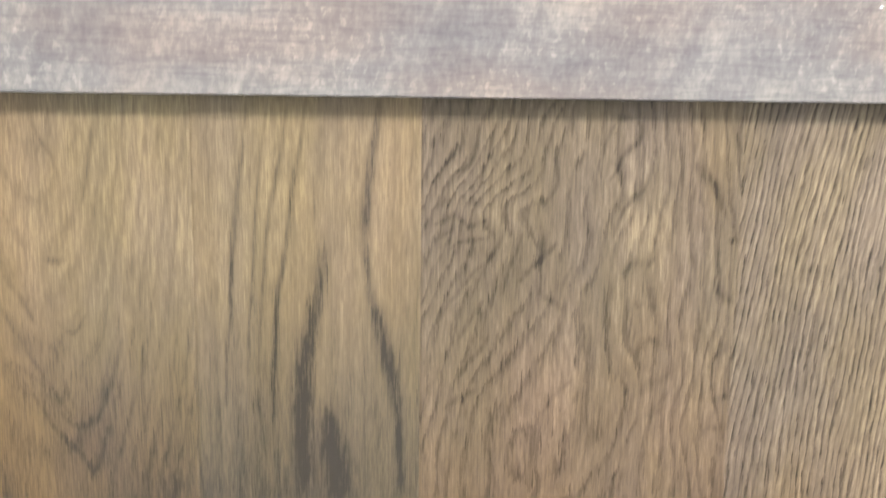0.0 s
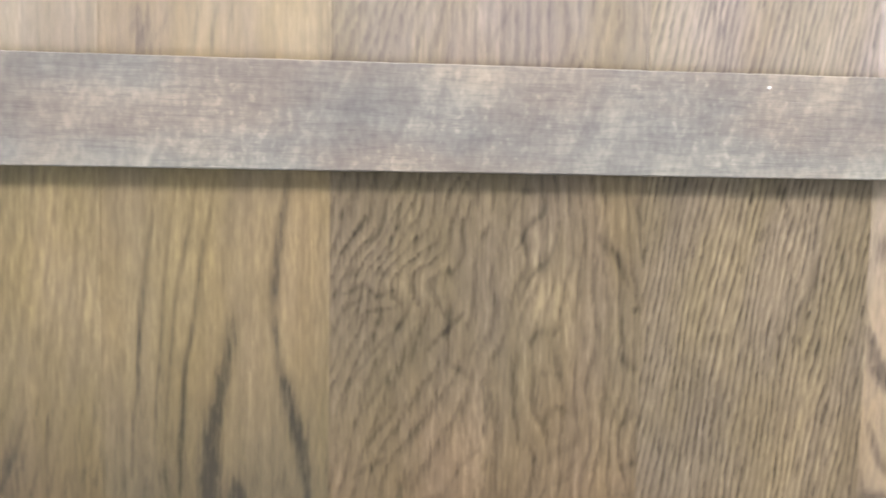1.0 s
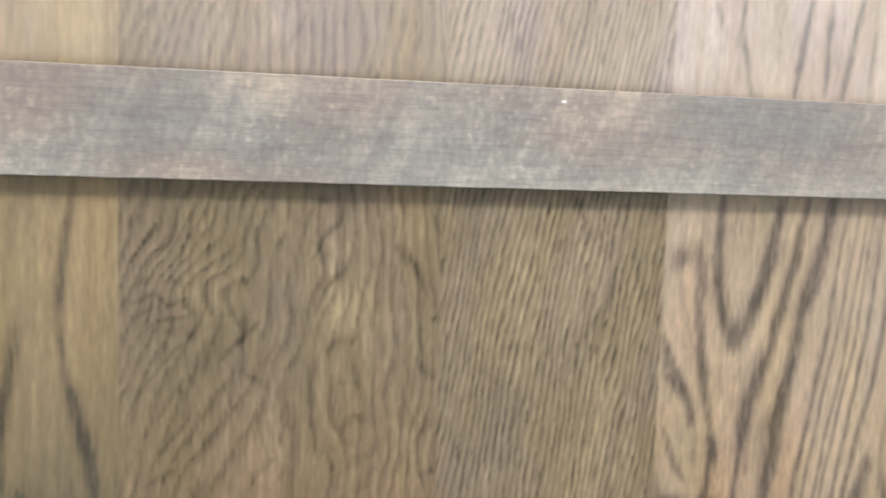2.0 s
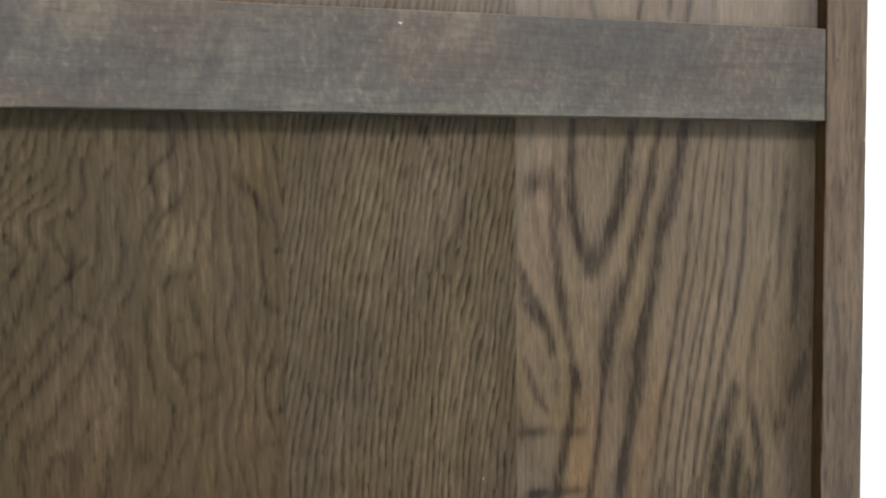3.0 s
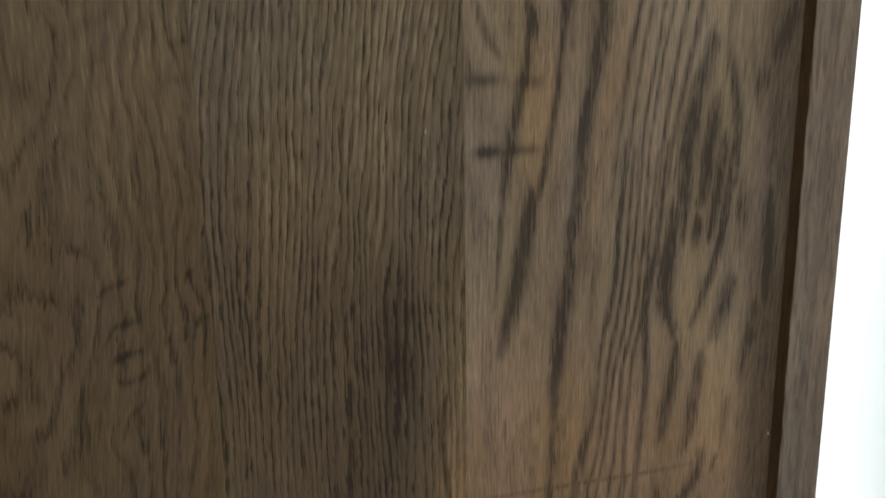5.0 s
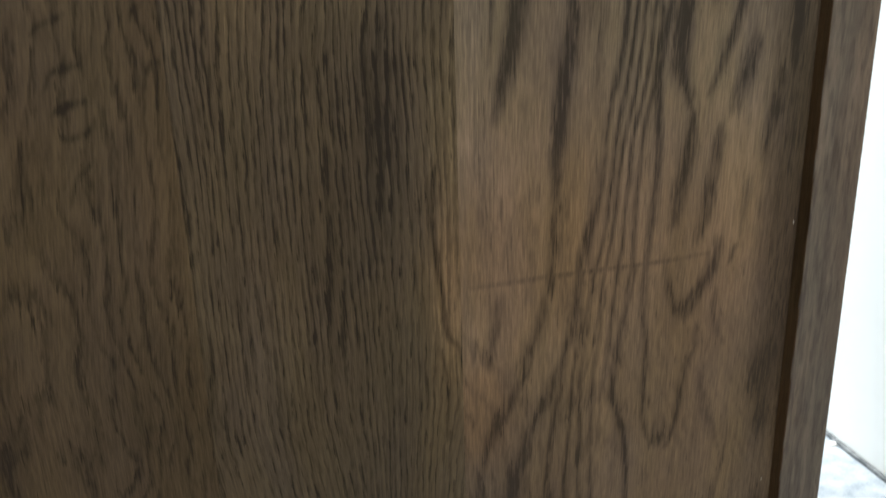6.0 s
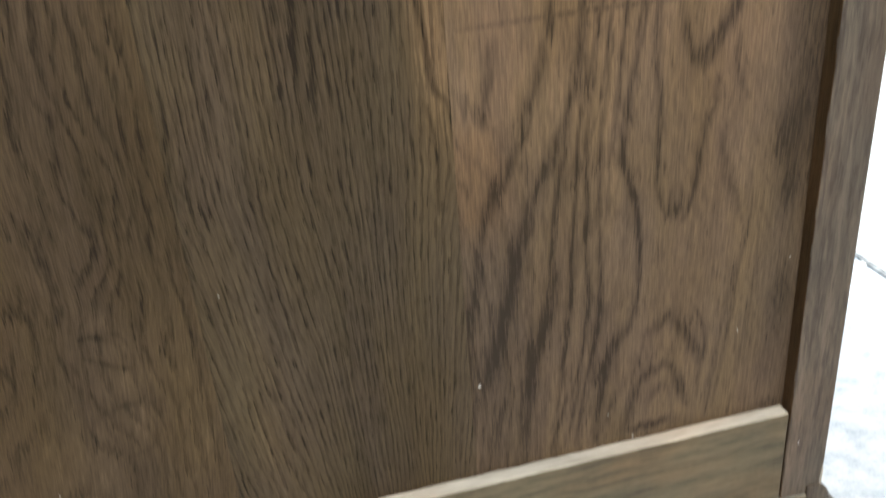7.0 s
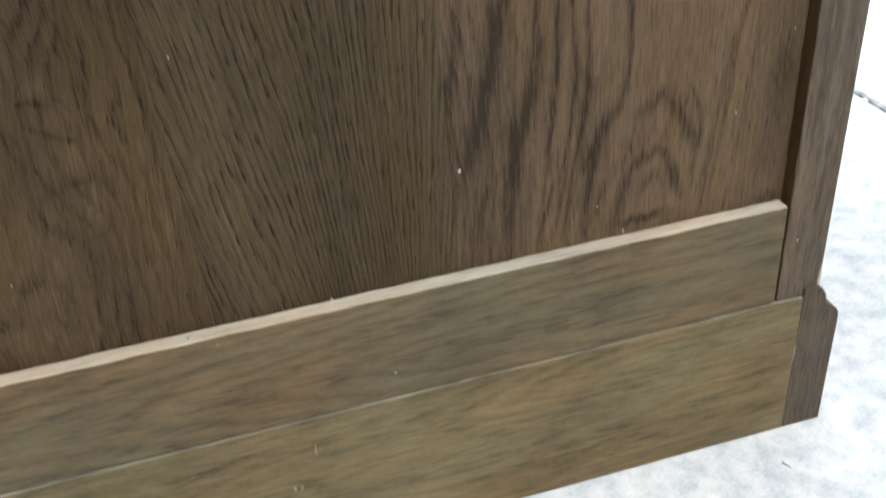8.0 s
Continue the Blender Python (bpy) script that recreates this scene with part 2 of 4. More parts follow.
def adopt(ob, parent):
    ob.parent = parent
    ob.matrix_parent_inverse = parent.matrix_basis.inverted() if parent.parent is None else Matrix.Identity(4)
    return ob


def part(name, bm, material, parent, label="", smooth=False, bare_top=None, inner=None):
    ob = adopt(mesh_object(name, bm, material, smooth), parent)
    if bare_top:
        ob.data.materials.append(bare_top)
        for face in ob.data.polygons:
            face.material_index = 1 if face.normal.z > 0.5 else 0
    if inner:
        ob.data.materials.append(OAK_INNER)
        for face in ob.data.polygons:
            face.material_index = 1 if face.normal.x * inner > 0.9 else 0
    return tagged(ob, label)


def box(x0, x1, y0, y1, z0, z1):
    bm = bmesh.new()
    bmesh.ops.create_cube(bm, size=1)
    for v in bm.verts:
        v.co = ((x0 + x1) / 2 + v.co.x * (x1 - x0), (y0 + y1) / 2 + v.co.y * (y1 - y0), (z0 + z1) / 2 + v.co.z * (z1 - z0))
    return bm


def stick(x0, x1, y0, y1, z0, z1, ease=0.0006, wear=0.00025, cuts=90, seed=0):
    """A sawn length of timber with eased, slightly uneven arrises."""
    bm = box(x0, x1, y0, y1, z0, z1)
    span = (x1 - x0, y1 - y0, z1 - z0)
    axis = span.index(max(span))
    bmesh.ops.bevel(bm, geom=list(bm.edges), offset=ease, segments=2, affect="EDGES", profile=0.5)
    long_edges = [e for e in bm.edges if abs((e.verts[0].co - e.verts[1].co)[axis]) > span[axis] * 0.9]
    bmesh.ops.subdivide_edges(bm, edges=long_edges, cuts=cuts)
    for v in bm.verts:
        p = v.co[axis] * 90 + seed * 17.3
        q = Vector((p, seed + v.co[(axis + 1) % 3] * 400, v.co[(axis + 2) % 3] * 400))
        n = noise.noise(q) + 0.5 * noise.noise(q * 2.7)
        for a in range(3):
            if a != axis:
                v.co[a] += n * wear
    return bm


# ---- the room ----
def slab(name, x0, x1, y0, y1, z0, z1, material, label, category):
    ob = mesh_object(name, box(x0, x1, y0, y1, z0, z1), material)
    return tagged(ob, label, category, kind="structure")


floor = slab("floor", -3.2, 0.5, -2.6, 2.8, -0.1, 0.0, FLOOR_STONE, "pale blue-grey speckled hard floor", "floor")
slab("wall_east", 0.2945, 0.4145, -2.6, 2.8, 0.003, 2.4, WALL_WHITE, "plain white painted wall beside the cabinet", "wall")
# Out of view, added in grey so that less light fills the panel.
slab("unseen_wall_west", -3.2, -3.08, -2.6, 2.8, 0.0, 2.4, WALL_GREY, "unseen grey wall that keeps bounce light low", "wall")
slab("wall_north", -3.08, 0.2945, 2.6, 2.72, 0.0, 2.4, WALL_WHITE, "plain white painted wall", "wall")
# Also unseen and grey, to hold back fill from the front.
slab("unseen_wall_south", -3.08, 0.2945, -2.6, -2.48, 0.0, 2.4, WALL_GREY, "unseen grey wall that keeps bounce light low", "wall")
slab("ceiling", -3.2, 0.5, -2.6, 2.8, 2.4, 2.5, CEILING_WHITE, "plain white ceiling", "ceiling")
tagged(mesh_object("wall_joint", stick(0.2900, 0.2950, -2.4, 2.5, 0.0002, 0.0034, 0.0006, 0.0007, 400, 5), GAP_DARK),
       "dark open joint where the white wall meets the floor", "joint", kind="structure")

# ---- the cabinet ----
LEFT, TOP = -0.98, 1.03
cabinet = tagged(new("cabinet"), "dark-stained oak cabinet seen from its panelled back, standing on the floor", "cabinet")
cabinet.location = ((LEFT + 0.0218) / 2, 0.2, 0.0)


def wave(a, freq, X, Z, seed):
    """Smooth two-dimensional waviness."""
    r = np.random.RandomState(seed)
    out = np.zeros_like(X)
    for i in range(6):
        fx, fz = freq[0] * r.uniform(0.5, 1.6), freq[1] * r.uniform(0.5, 1.6)
        out += np.sin(X * fx * r.choice([-1, 1]) + Z * fz + r.uniform(0, 6.28)) / 6
    return out * a * 2


def ease_between(z, knots):
    """A smooth curve through a few heights and values."""
    zs, vs = zip(*sorted(knots))
    out = np.full_like(z, vs[0])
    for (z0, v0), (z1, v1) in zip(zip(zs, vs), list(zip(zs, vs))[1:]):
        u = np.clip((z - z0) / (z1 - z0), 0, 1)
        out = np.where(z >= z0, v0 + (v1 - v0) * u, out)
    return out


def blot(X, Z, x, z, a, b, lean=0.0):
    return np.exp(-(((X - x - lean * (Z - z)) / a) ** 2) - ((Z - z) / b) ** 2)


def ring_count(r, widths):
    """How many growth rings lie within the radius r, for ring widths that change with the radius."""
    rr = np.linspace(0, 0.6, 3000)
    per = 1 / np.interp(rr, [w[0] for w in widths], [w[1] for w in widths])
    return np.interp(r, rr, np.concatenate([[0], np.cumsum((per[1:] + per[:-1]) / 2 * np.diff(rr))]))


def flat_sawn(X, Z, axis, depth, widths):
    """Rings of a log cut at a varying depth under the face: nested arches along the axis."""
    xc, d = ease_between(Z, axis), ease_between(Z, depth)
    r = np.sqrt((X - xc) ** 2 + d ** 2)
    return ring_count(np.maximum(r, 0.0), widths)


def down_ramp(Z, top, foot):
    """A soft ramp below a line across the boards, for painted shade and tone."""
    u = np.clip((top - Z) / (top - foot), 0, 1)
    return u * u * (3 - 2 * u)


class Figure:
    """What a board's face shows of its tree: dark veins, blots and stains, on a grid of places."""

    def __init__(self, X, Z):
        r = np.random.RandomState(int(abs(X[0, 0]) * 1000))
        feather = r.normal(0, 0.0022, X.shape[1]) + np.interp(np.arange(X.shape[1]), np.arange(0, X.shape[1] + 4, 4), r.normal(0, 0.0016, len(np.arange(0, X.shape[1] + 4, 4))))
        self.X, self.Z, self.feather = X, Z, np.broadcast_to(feather[None, :], X.shape)
        self.veins = np.zeros_like(X)

    def vein(self, dark, wide, *course):
        p = np.array([course[0], *course, course[-1]], dtype=float)
        dense = []
        for a, b, c, d in zip(p, p[1:], p[2:], p[3:]):
            n = max(3, int(np.hypot(*(c - b)) / (wide * 0.7)))
            u = np.linspace(0, 1, n, endpoint=False)[:, None]
            dense.append(0.5 * (2 * b + (c - a) * u + (2 * a - 5 * b + 4 * c - d) * u ** 2 + (3 * b - a - 3 * c + d) * u ** 3))
        dense = np.concatenate([*dense, p[-1:]])
        reach = wide * 6
        near = (self.X > dense[:, 0].min() - reach) & (self.X < dense[:, 0].max() + reach) & (self.Z > dense[:, 1].min() - reach) & (self.Z < dense[:, 1].max() + reach)
        x, z = self.X[near], self.Z[near] + self.feather[near] * min(1.0, max(0.0, (wide - 0.0007) / 0.0035))
        best = np.zeros_like(x)
        for k, (px, pz) in enumerate(dense):
            u = k / max(1, len(dense) - 1)
            w = wide * (0.55 + 0.45 * math.sin(math.pi * u) ** 0.6)
            q = ((x - px) / w) ** 2 + ((z - pz) / (w * 1.6)) ** 2
            best = np.maximum(best, (0.78 * np.exp(-q * 0.8) + 0.22 * np.exp(-q * 0.16)) * (0.6 + 0.4 * math.sin(math.pi * u) ** 0.5))
        self.veins[near] = np.maximum(self.veins[near], dark * best)

    def blot(self, dark, x, z, a, b):
        self.veins = np.maximum(self.veins, dark * blot(self.X, self.Z + min(1.2, b / 0.006) * self.feather, x, z, a, b * 1.7))


def board_mesh(x0, x1, z0, z1, ring_of, across=0.0008, step=0.0012):
    nx = int((x1 - x0) / across) + 2
    xs = np.linspace(x0, x1, nx)
    zs = np.concatenate([np.arange(z0, 0.76, step), np.linspace(0.76, z1, 40)])
    nz = len(zs)
    X, Z = np.meshgrid(xs, zs)
    Y = np.zeros_like(X)
    Y[:, 0], Y[:, -1] = 0.00025, 0.00025
    front = np.stack([X.ravel(), Y.ravel(), Z.ravel()], 1)
    rim = list(range(nx)) + [nx * j + nx - 1 for j in range(1, nz)] + [nx * (nz - 1) + i for i in range(nx - 2, -1, -1)] + [nx * j for j in range(nz - 2, 0, -1)]
    back = front[rim].copy()
    back[:, 1] = 0.006
    faces = [(j * nx + i, j * nx + i + 1, (j + 1) * nx + i + 1, (j + 1) * nx + i) for j in range(nz - 1) for i in range(nx - 1)]
    n, m = nx * nz, len(rim)
    faces += [(rim[(k + 1) % m], rim[k], n + k, n + (k + 1) % m) for k in range(m)]
    faces.append(tuple(n + k for k in range(m - 1, -1, -1)))
    data = bpy.data.meshes.new("board")
    data.from_pydata(np.concatenate([front, back]).tolist(), [], faces)
    for key, field in zip(("ring", "contrast", "vein", "stain_shade", "warm", "fibre"), ring_of(X, Z)):
        flat = np.asarray(field + 0 * X, dtype=np.float32).ravel()
        attr = data.attributes.new(key, "FLOAT", "POINT")
        attr.data.foreach_set("value", np.concatenate([flat, flat[rim]]))
    # Strength of the sheen put into the colour, only above the rail.
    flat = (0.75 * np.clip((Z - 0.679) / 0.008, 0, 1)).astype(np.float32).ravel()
    data.attributes.new("painted_sheen", "FLOAT", "POINT").data.foreach_set("value", np.concatenate([flat, flat[rim]]))
    return data


def rings_far(X, Z):
    ring = flat_sawn(X, Z, [(0.000, -0.75), (1.035, -0.72)], [(0.000, 0.03), (0.542, 0.06), (1.035, 0.04)], [(0, 0.006), (0.123, 0.004), (0.342, 0.003)])
    return ring + wave(0.5, (60, 25), X, Z, 3), 0.7, 0.0, 0.0, 0.2, X


def rings_pale(X, Z):
    f = Figure(X, Z)
    f.vein(0.55, 0.0008, (-0.5202, 0.6348), (-0.5176, 0.6255), (-0.5125, 0.6178))
    f.vein(0.45, 0.0006, (-0.5141, 0.6218), (-0.5108, 0.6104))
    f.blot(0.6, -0.5139, 0.5787, 0.0046, 0.0011)
    f.vein(0.45, 0.0008, (-0.4977, 0.6278), (-0.5008, 0.6088), (-0.5038, 0.5971))
    f.vein(0.45, 0.0010, (-0.5329, 0.5727), (-0.5238, 0.5602))
    f.vein(0.45, 0.0011, (-0.5341, 0.5591), (-0.5233, 0.5391), (-0.5155, 0.5254), (-0.5090, 0.5151))
    f.vein(0.5, 0.0010, (-0.5285, 0.5663), (-0.5220, 0.5542))
    f.vein(0.4, 0.0011, (-0.5321, 0.5396), (-0.5171, 0.5273))
    f.vein(0.5, 0.0013, (-0.5141, 0.5190), (-0.5086, 0.5128), (-0.5021, 0.5150), (-0.4984, 0.5206), (-0.4939, 0.5320), (-0.4898, 0.5477))
    f.vein(0.45, 0.0011, (-0.5244, 0.5260), (-0.5162, 0.5117), (-0.5080, 0.5024), (-0.5023, 0.4948), (-0.4978, 0.5057))
    f.vein(0.4, 0.0008, (-0.5144, 0.5550), (-0.5079, 0.5501), (-0.5029, 0.5576))
    f.vein(0.35, 0.0006, (-0.5026, 0.5377), (-0.4975, 0.5478), (-0.4943, 0.5622))
    f.vein(0.35, 0.0006, (-0.4562, 0.6313), (-0.4581, 0.6069), (-0.4600, 0.5863))
    f.vein(0.3, 0.0006, (-0.4903, 0.5885), (-0.4925, 0.5644))
    f.vein(0.35, 0.0006, (-0.4809, 0.5588), (-0.4834, 0.5239))
    f.vein(0.3, 0.0006, (-0.4688, 0.5743), (-0.4705, 0.5476))
    f.vein(0.3, 0.0007, (-0.4721, 0.5385), (-0.4734, 0.5110))
    ring = flat_sawn(X, Z, [(0.343, -0.525), (1.027, -0.515)], [(0.117, 0.07), (0.491, 0.05), (0.654, 0.012), (1.027, 0.03)], [(0, 0.006), (0.061, 0.004), (0.227, 0.003)])
    # The ramp paints shade into this board's lower part.
    stain_shade = 0.33 * down_ramp(Z, 0.597, 0.481) - 0.10 * blot(X, Z, -0.4807, 0.6062, 0.022, 0.06)
    return ring + wave(0.4, (60, 25), X, Z, 5), 0.26, 0.8 * f.veins, stain_shade, 0.22 + 0.35 * down_ramp(Z, 0.57, 0.48) + 0.4 * np.clip((-0.495 - X) / 0.03, 0, 1), X


def rings_streaked(X, Z):
    f = Figure(X, Z)
    f.vein(0.62, 0.0013, (-0.4405, 0.6402), (-0.4425, 0.6211), (-0.4448, 0.6037), (-0.4466, 0.5883), (-0.4478, 0.5750), (-0.4484, 0.5573), (-0.4499, 0.5429), (-0.4509, 0.5200))
    f.vein(0.6, 0.0008, (-0.4329, 0.6386), (-0.4358, 0.6190), (-0.4376, 0.6015), (-0.4386, 0.5839), (-0.4395, 0.5706), (-0.4410, 0.5527), (-0.4418, 0.5325))
    f.vein(0.6, 0.0010, (-0.4257, 0.6377), (-0.4283, 0.6191), (-0.4316, 0.6037), (-0.4334, 0.5927), (-0.4354, 0.5750), (-0.4366, 0.5571), (-0.4379, 0.5324))
    f.vein(0.72, 0.0011, (-0.4187, 0.6389), (-0.4209, 0.6214), (-0.4237, 0.6082), (-0.4257, 0.5905), (-0.4275, 0.5794), (-0.4301, 0.5638), (-0.4313, 0.5481), (-0.4321, 0.5300), (-0.4326, 0.5141))
    f.vein(0.9, 0.0034, (-0.4119, 0.5816), (-0.4141, 0.5682), (-0.4163, 0.5569), (-0.4185, 0.5457), (-0.4203, 0.5321), (-0.4212, 0.5102), (-0.4203, 0.4889))
    f.vein(0.75, 0.0050, (-0.4106, 0.5159), (-0.4089, 0.5005), (-0.4061, 0.4826))
    f.vein(0.8, 0.0018, (-0.3903, 0.6411), (-0.3928, 0.6239), (-0.3950, 0.6062), (-0.3964, 0.5883), (-0.3955, 0.5748), (-0.3944, 0.5624))
    f.vein(0.8, 0.0027, (-0.3949, 0.5681), (-0.3909, 0.5544), (-0.3882, 0.5430), (-0.3855, 0.5314), (-0.3836, 0.5176))
    f.vein(0.65, 0.0018, (-0.3860, 0.5377), (-0.3832, 0.5237), (-0.3827, 0.5048), (-0.3814, 0.4832))
    f.vein(0.4, 0.0009, (-0.3769, 0.5951), (-0.3754, 0.5747), (-0.3764, 0.5520), (-0.3770, 0.5313))
    f.vein(0.3, 0.0009, (-0.4037, 0.6150), (-0.4047, 0.5928), (-0.4058, 0.5659))
    f.vein(0.70, 0.0042, (-0.4485, 0.7037), (-0.4457, 0.6948), (-0.4441, 0.6858))
    f.vein(0.45, 0.0012, (-0.4346, 0.7022), (-0.4384, 0.6940), (-0.4430, 0.6867))
    f.vein(0.50, 0.0011, (-0.4239, 0.7047), (-0.4259, 0.6923), (-0.4265, 0.6845))
    f.vein(0.50, 0.0011, (-0.4170, 0.7049), (-0.4196, 0.6926), (-0.4204, 0.6847))
    f.vein(0.40, 0.0008, (-0.4113, 0.7052), (-0.4137, 0.6928), (-0.4143, 0.6846))
    f.vein(0.35, 0.0009, (-0.3719, 0.7060), (-0.3731, 0.6855))
    ring = (X + 0.47) / 0.0075 + wave(0.6, (40, 12), X, Z, 8)
    # Shade painted in towards the foot, less one pale patch.
    stain_shade = 0.34 * down_ramp(Z, 0.586, 0.469) - 0.06 * blot(X, Z, -0.3980, 0.6153, 0.03, 0.04)
    return ring, 0.16, 0.78 * f.veins, stain_shade, 0.30 + 0.15 * blot(X, Z, -0.3836, 0.6152, 0.012, 0.05), X


CURL = [(-0.2798, 0.2428, 0.0036, 0.0029), (-0.2764, 0.2311, 0.0060, 0.0029), (-0.2763, 0.2178, 0.0076, 0.0042), (-0.2758, 0.1961, 0.0050, 0.0071)]


def rings_wild(X, Z):
    f = Figure(X, Z)
    f.vein(0.7, 0.0009, (-0.3659, 0.6320), (-0.3696, 0.6253), (-0.3709, 0.6224))
    f.vein(0.75, 0.0009, (-0.3605, 0.6310), (-0.3618, 0.6209), (-0.3651, 0.6164), (-0.3675, 0.6130), (-0.3701, 0.6085))
    f.vein(0.8, 0.0009, (-0.3537, 0.6344), (-0.3531, 0.6244), (-0.3548, 0.6176), (-0.3584, 0.6131), (-0.3601, 0.6104))
    f.vein(0.75, 0.0009, (-0.3456, 0.6323), (-0.3484, 0.6199), (-0.3503, 0.6132), (-0.3518, 0.6069))
    f.vein(0.6, 0.0007, (-0.3437, 0.6267), (-0.3459, 0.6177), (-0.3474, 0.6110), (-0.3477, 0.6046))
    f.vein(0.65, 0.0008, (-0.3383, 0.6268), (-0.3402, 0.6155), (-0.3412, 0.6076), (-0.3434, 0.5992))
    f.vein(0.6, 0.0007, (-0.3328, 0.6178), (-0.3354, 0.6088), (-0.3371, 0.6042), (-0.3389, 0.5992))
    f.vein(0.6, 0.0007, (-0.3267, 0.6224), (-0.3290, 0.6111), (-0.3296, 0.6054))
    f.vein(0.6, 0.0009, (-0.3226, 0.6225), (-0.3208, 0.6111), (-0.3232, 0.6043), (-0.3268, 0.5993))
    f.blot(0.6, -0.3273, 0.6025, 0.0023, 0.0013)
    f.vein(0.7, 0.0013, (-0.3632, 0.6027), (-0.3678, 0.5996))
    f.blot(0.6, -0.3538, 0.6010, 0.0040, 0.0016)
    f.vein(0.75, 0.0009, (-0.3693, 0.5924), (-0.3651, 0.5940), (-0.3615, 0.5962), (-0.3584, 0.5940), (-0.3559, 0.5915), (-0.3525, 0.5929), (-0.3487, 0.5942))
    f.vein(0.65, 0.0009, (-0.3682, 0.5865), (-0.3642, 0.5894), (-0.3604, 0.5919))
    f.vein(0.65, 0.0007, (-0.3639, 0.5822), (-0.3594, 0.5854), (-0.3527, 0.5865), (-0.3475, 0.5874))
    f.vein(0.7, 0.0009, (-0.3401, 0.5940), (-0.3425, 0.5872), (-0.3454, 0.5815), (-0.3485, 0.5774))
    f.vein(0.75, 0.0011, (-0.3204, 0.5853), (-0.3242, 0.5814), (-0.3276, 0.5780), (-0.3321, 0.5734), (-0.3361, 0.5691))
    f.vein(0.6, 0.0009, (-0.3342, 0.5895), (-0.3368, 0.5815), (-0.3390, 0.5751))
    f.vein(0.6, 0.0009, (-0.3481, 0.5781), (-0.3526, 0.5742), (-0.3570, 0.5690), (-0.3604, 0.5644), (-0.3637, 0.5605), (-0.3668, 0.5537))
    f.vein(0.7, 0.0011, (-0.3497, 0.5620), (-0.3546, 0.5540), (-0.3579, 0.5483), (-0.3599, 0.5453))
    f.vein(0.6, 0.0009, (-0.3442, 0.5735), (-0.3456, 0.5643))
    f.vein(0.6, 0.0009, (-0.3396, 0.5734), (-0.3422, 0.5643))
    f.vein(0.7, 0.0012, (-0.3255, 0.5635), (-0.3199, 0.5611), (-0.3182, 0.5574))
    f.vein(0.6, 0.0009, (-0.3144, 0.5756), (-0.3177, 0.5676), (-0.3192, 0.5588))
    f.vein(0.55, 0.0009, (-0.3306, 0.5653), (-0.3322, 0.5515), (-0.3337, 0.5410))
    f.vein(0.65, 0.0011, (-0.3470, 0.5482), (-0.3499, 0.5424), (-0.3544, 0.5374), (-0.3582, 0.5314))
    f.vein(0.6, 0.0009, (-0.3631, 0.5438), (-0.3662, 0.5357), (-0.3686, 0.5281))
    f.vein(0.6, 0.0009, (-0.3403, 0.5411), (-0.3425, 0.5330), (-0.3436, 0.5277))
    f.vein(0.65, 0.0011, (-0.3491, 0.5266), (-0.3565, 0.5228), (-0.3611, 0.5205), (-0.3651, 0.5176))
    f.vein(0.5, 0.0009, (-0.3124, 0.5294), (-0.3183, 0.5244), (-0.3220, 0.5197), (-0.3245, 0.5150))
    f.vein(0.6, 0.0012, (-0.3090, 0.5253), (-0.3119, 0.5188))
    f.blot(0.75, -0.2951, 0.6346, 0.0030, 0.0011)
    f.vein(0.7, 0.0008, (-0.2988, 0.6323), (-0.3010, 0.6284), (-0.3023, 0.6238))
    f.vein(0.75, 0.0009, (-0.2875, 0.6354), (-0.2886, 0.6263), (-0.2925, 0.6228), (-0.2957, 0.6193), (-0.2972, 0.6148), (-0.2999, 0.6102))
    f.blot(0.7, -0.2918, 0.6239, 0.0028, 0.0011)
    f.vein(0.75, 0.0009, (-0.2831, 0.6275), (-0.2837, 0.6137), (-0.2863, 0.6068), (-0.2899, 0.6033), (-0.2934, 0.5999), (-0.2956, 0.5953), (-0.2980, 0.5872))
    f.blot(0.75, -0.2895, 0.6036, 0.0033, 0.0014)
    f.vein(0.7, 0.0012, (-0.2929, 0.5709), (-0.2916, 0.5753), (-0.2886, 0.5772), (-0.2834, 0.5767), (-0.2802, 0.5795))
    f.blot(0.6, -0.2844, 0.5779, 0.0038, 0.0011)
    f.blot(0.65, -0.2868, 0.5603, 0.0024, 0.0012)
    f.blot(0.55, -0.2803, 0.5591, 0.0024, 0.0011)
    f.blot(0.55, -0.2814, 0.5450, 0.0052, 0.0013)
    f.vein(0.85, 0.0017, (-0.2657, 0.6173), (-0.2619, 0.6116), (-0.2583, 0.6081), (-0.2557, 0.6035), (-0.2526, 0.5965))
    f.blot(0.8, -0.2625, 0.6134, 0.0028, 0.0014)
    f.vein(0.6, 0.0007, (-0.2652, 0.6093), (-0.2664, 0.6023), (-0.2667, 0.5965))
    f.vein(0.65, 0.0010, (-0.2524, 0.6336), (-0.2493, 0.6256), (-0.2470, 0.6214))
    f.blot(0.9, -0.2489, 0.5865, 0.0024, 0.0010)
    f.vein(0.75, 0.0015, (-0.2561, 0.5691), (-0.2530, 0.5648), (-0.2476, 0.5614))
    f.vein(0.6, 0.0010, (-0.2550, 0.5731), (-0.2566, 0.5625), (-0.2577, 0.5518))
    f.vein(0.5, 0.0015, (-0.2526, 0.5429), (-0.2436, 0.5438))
    f.vein(0.5, 0.0012, (-0.2729, 0.5234), (-0.2771, 0.5176), (-0.2813, 0.5133))
    f.vein(0.5, 0.0015, (-0.2530, 0.5199), (-0.2463, 0.5222))
    f.vein(0.5, 0.0014, (-0.2849, 0.5230), (-0.2797, 0.5272), (-0.2745, 0.5285))
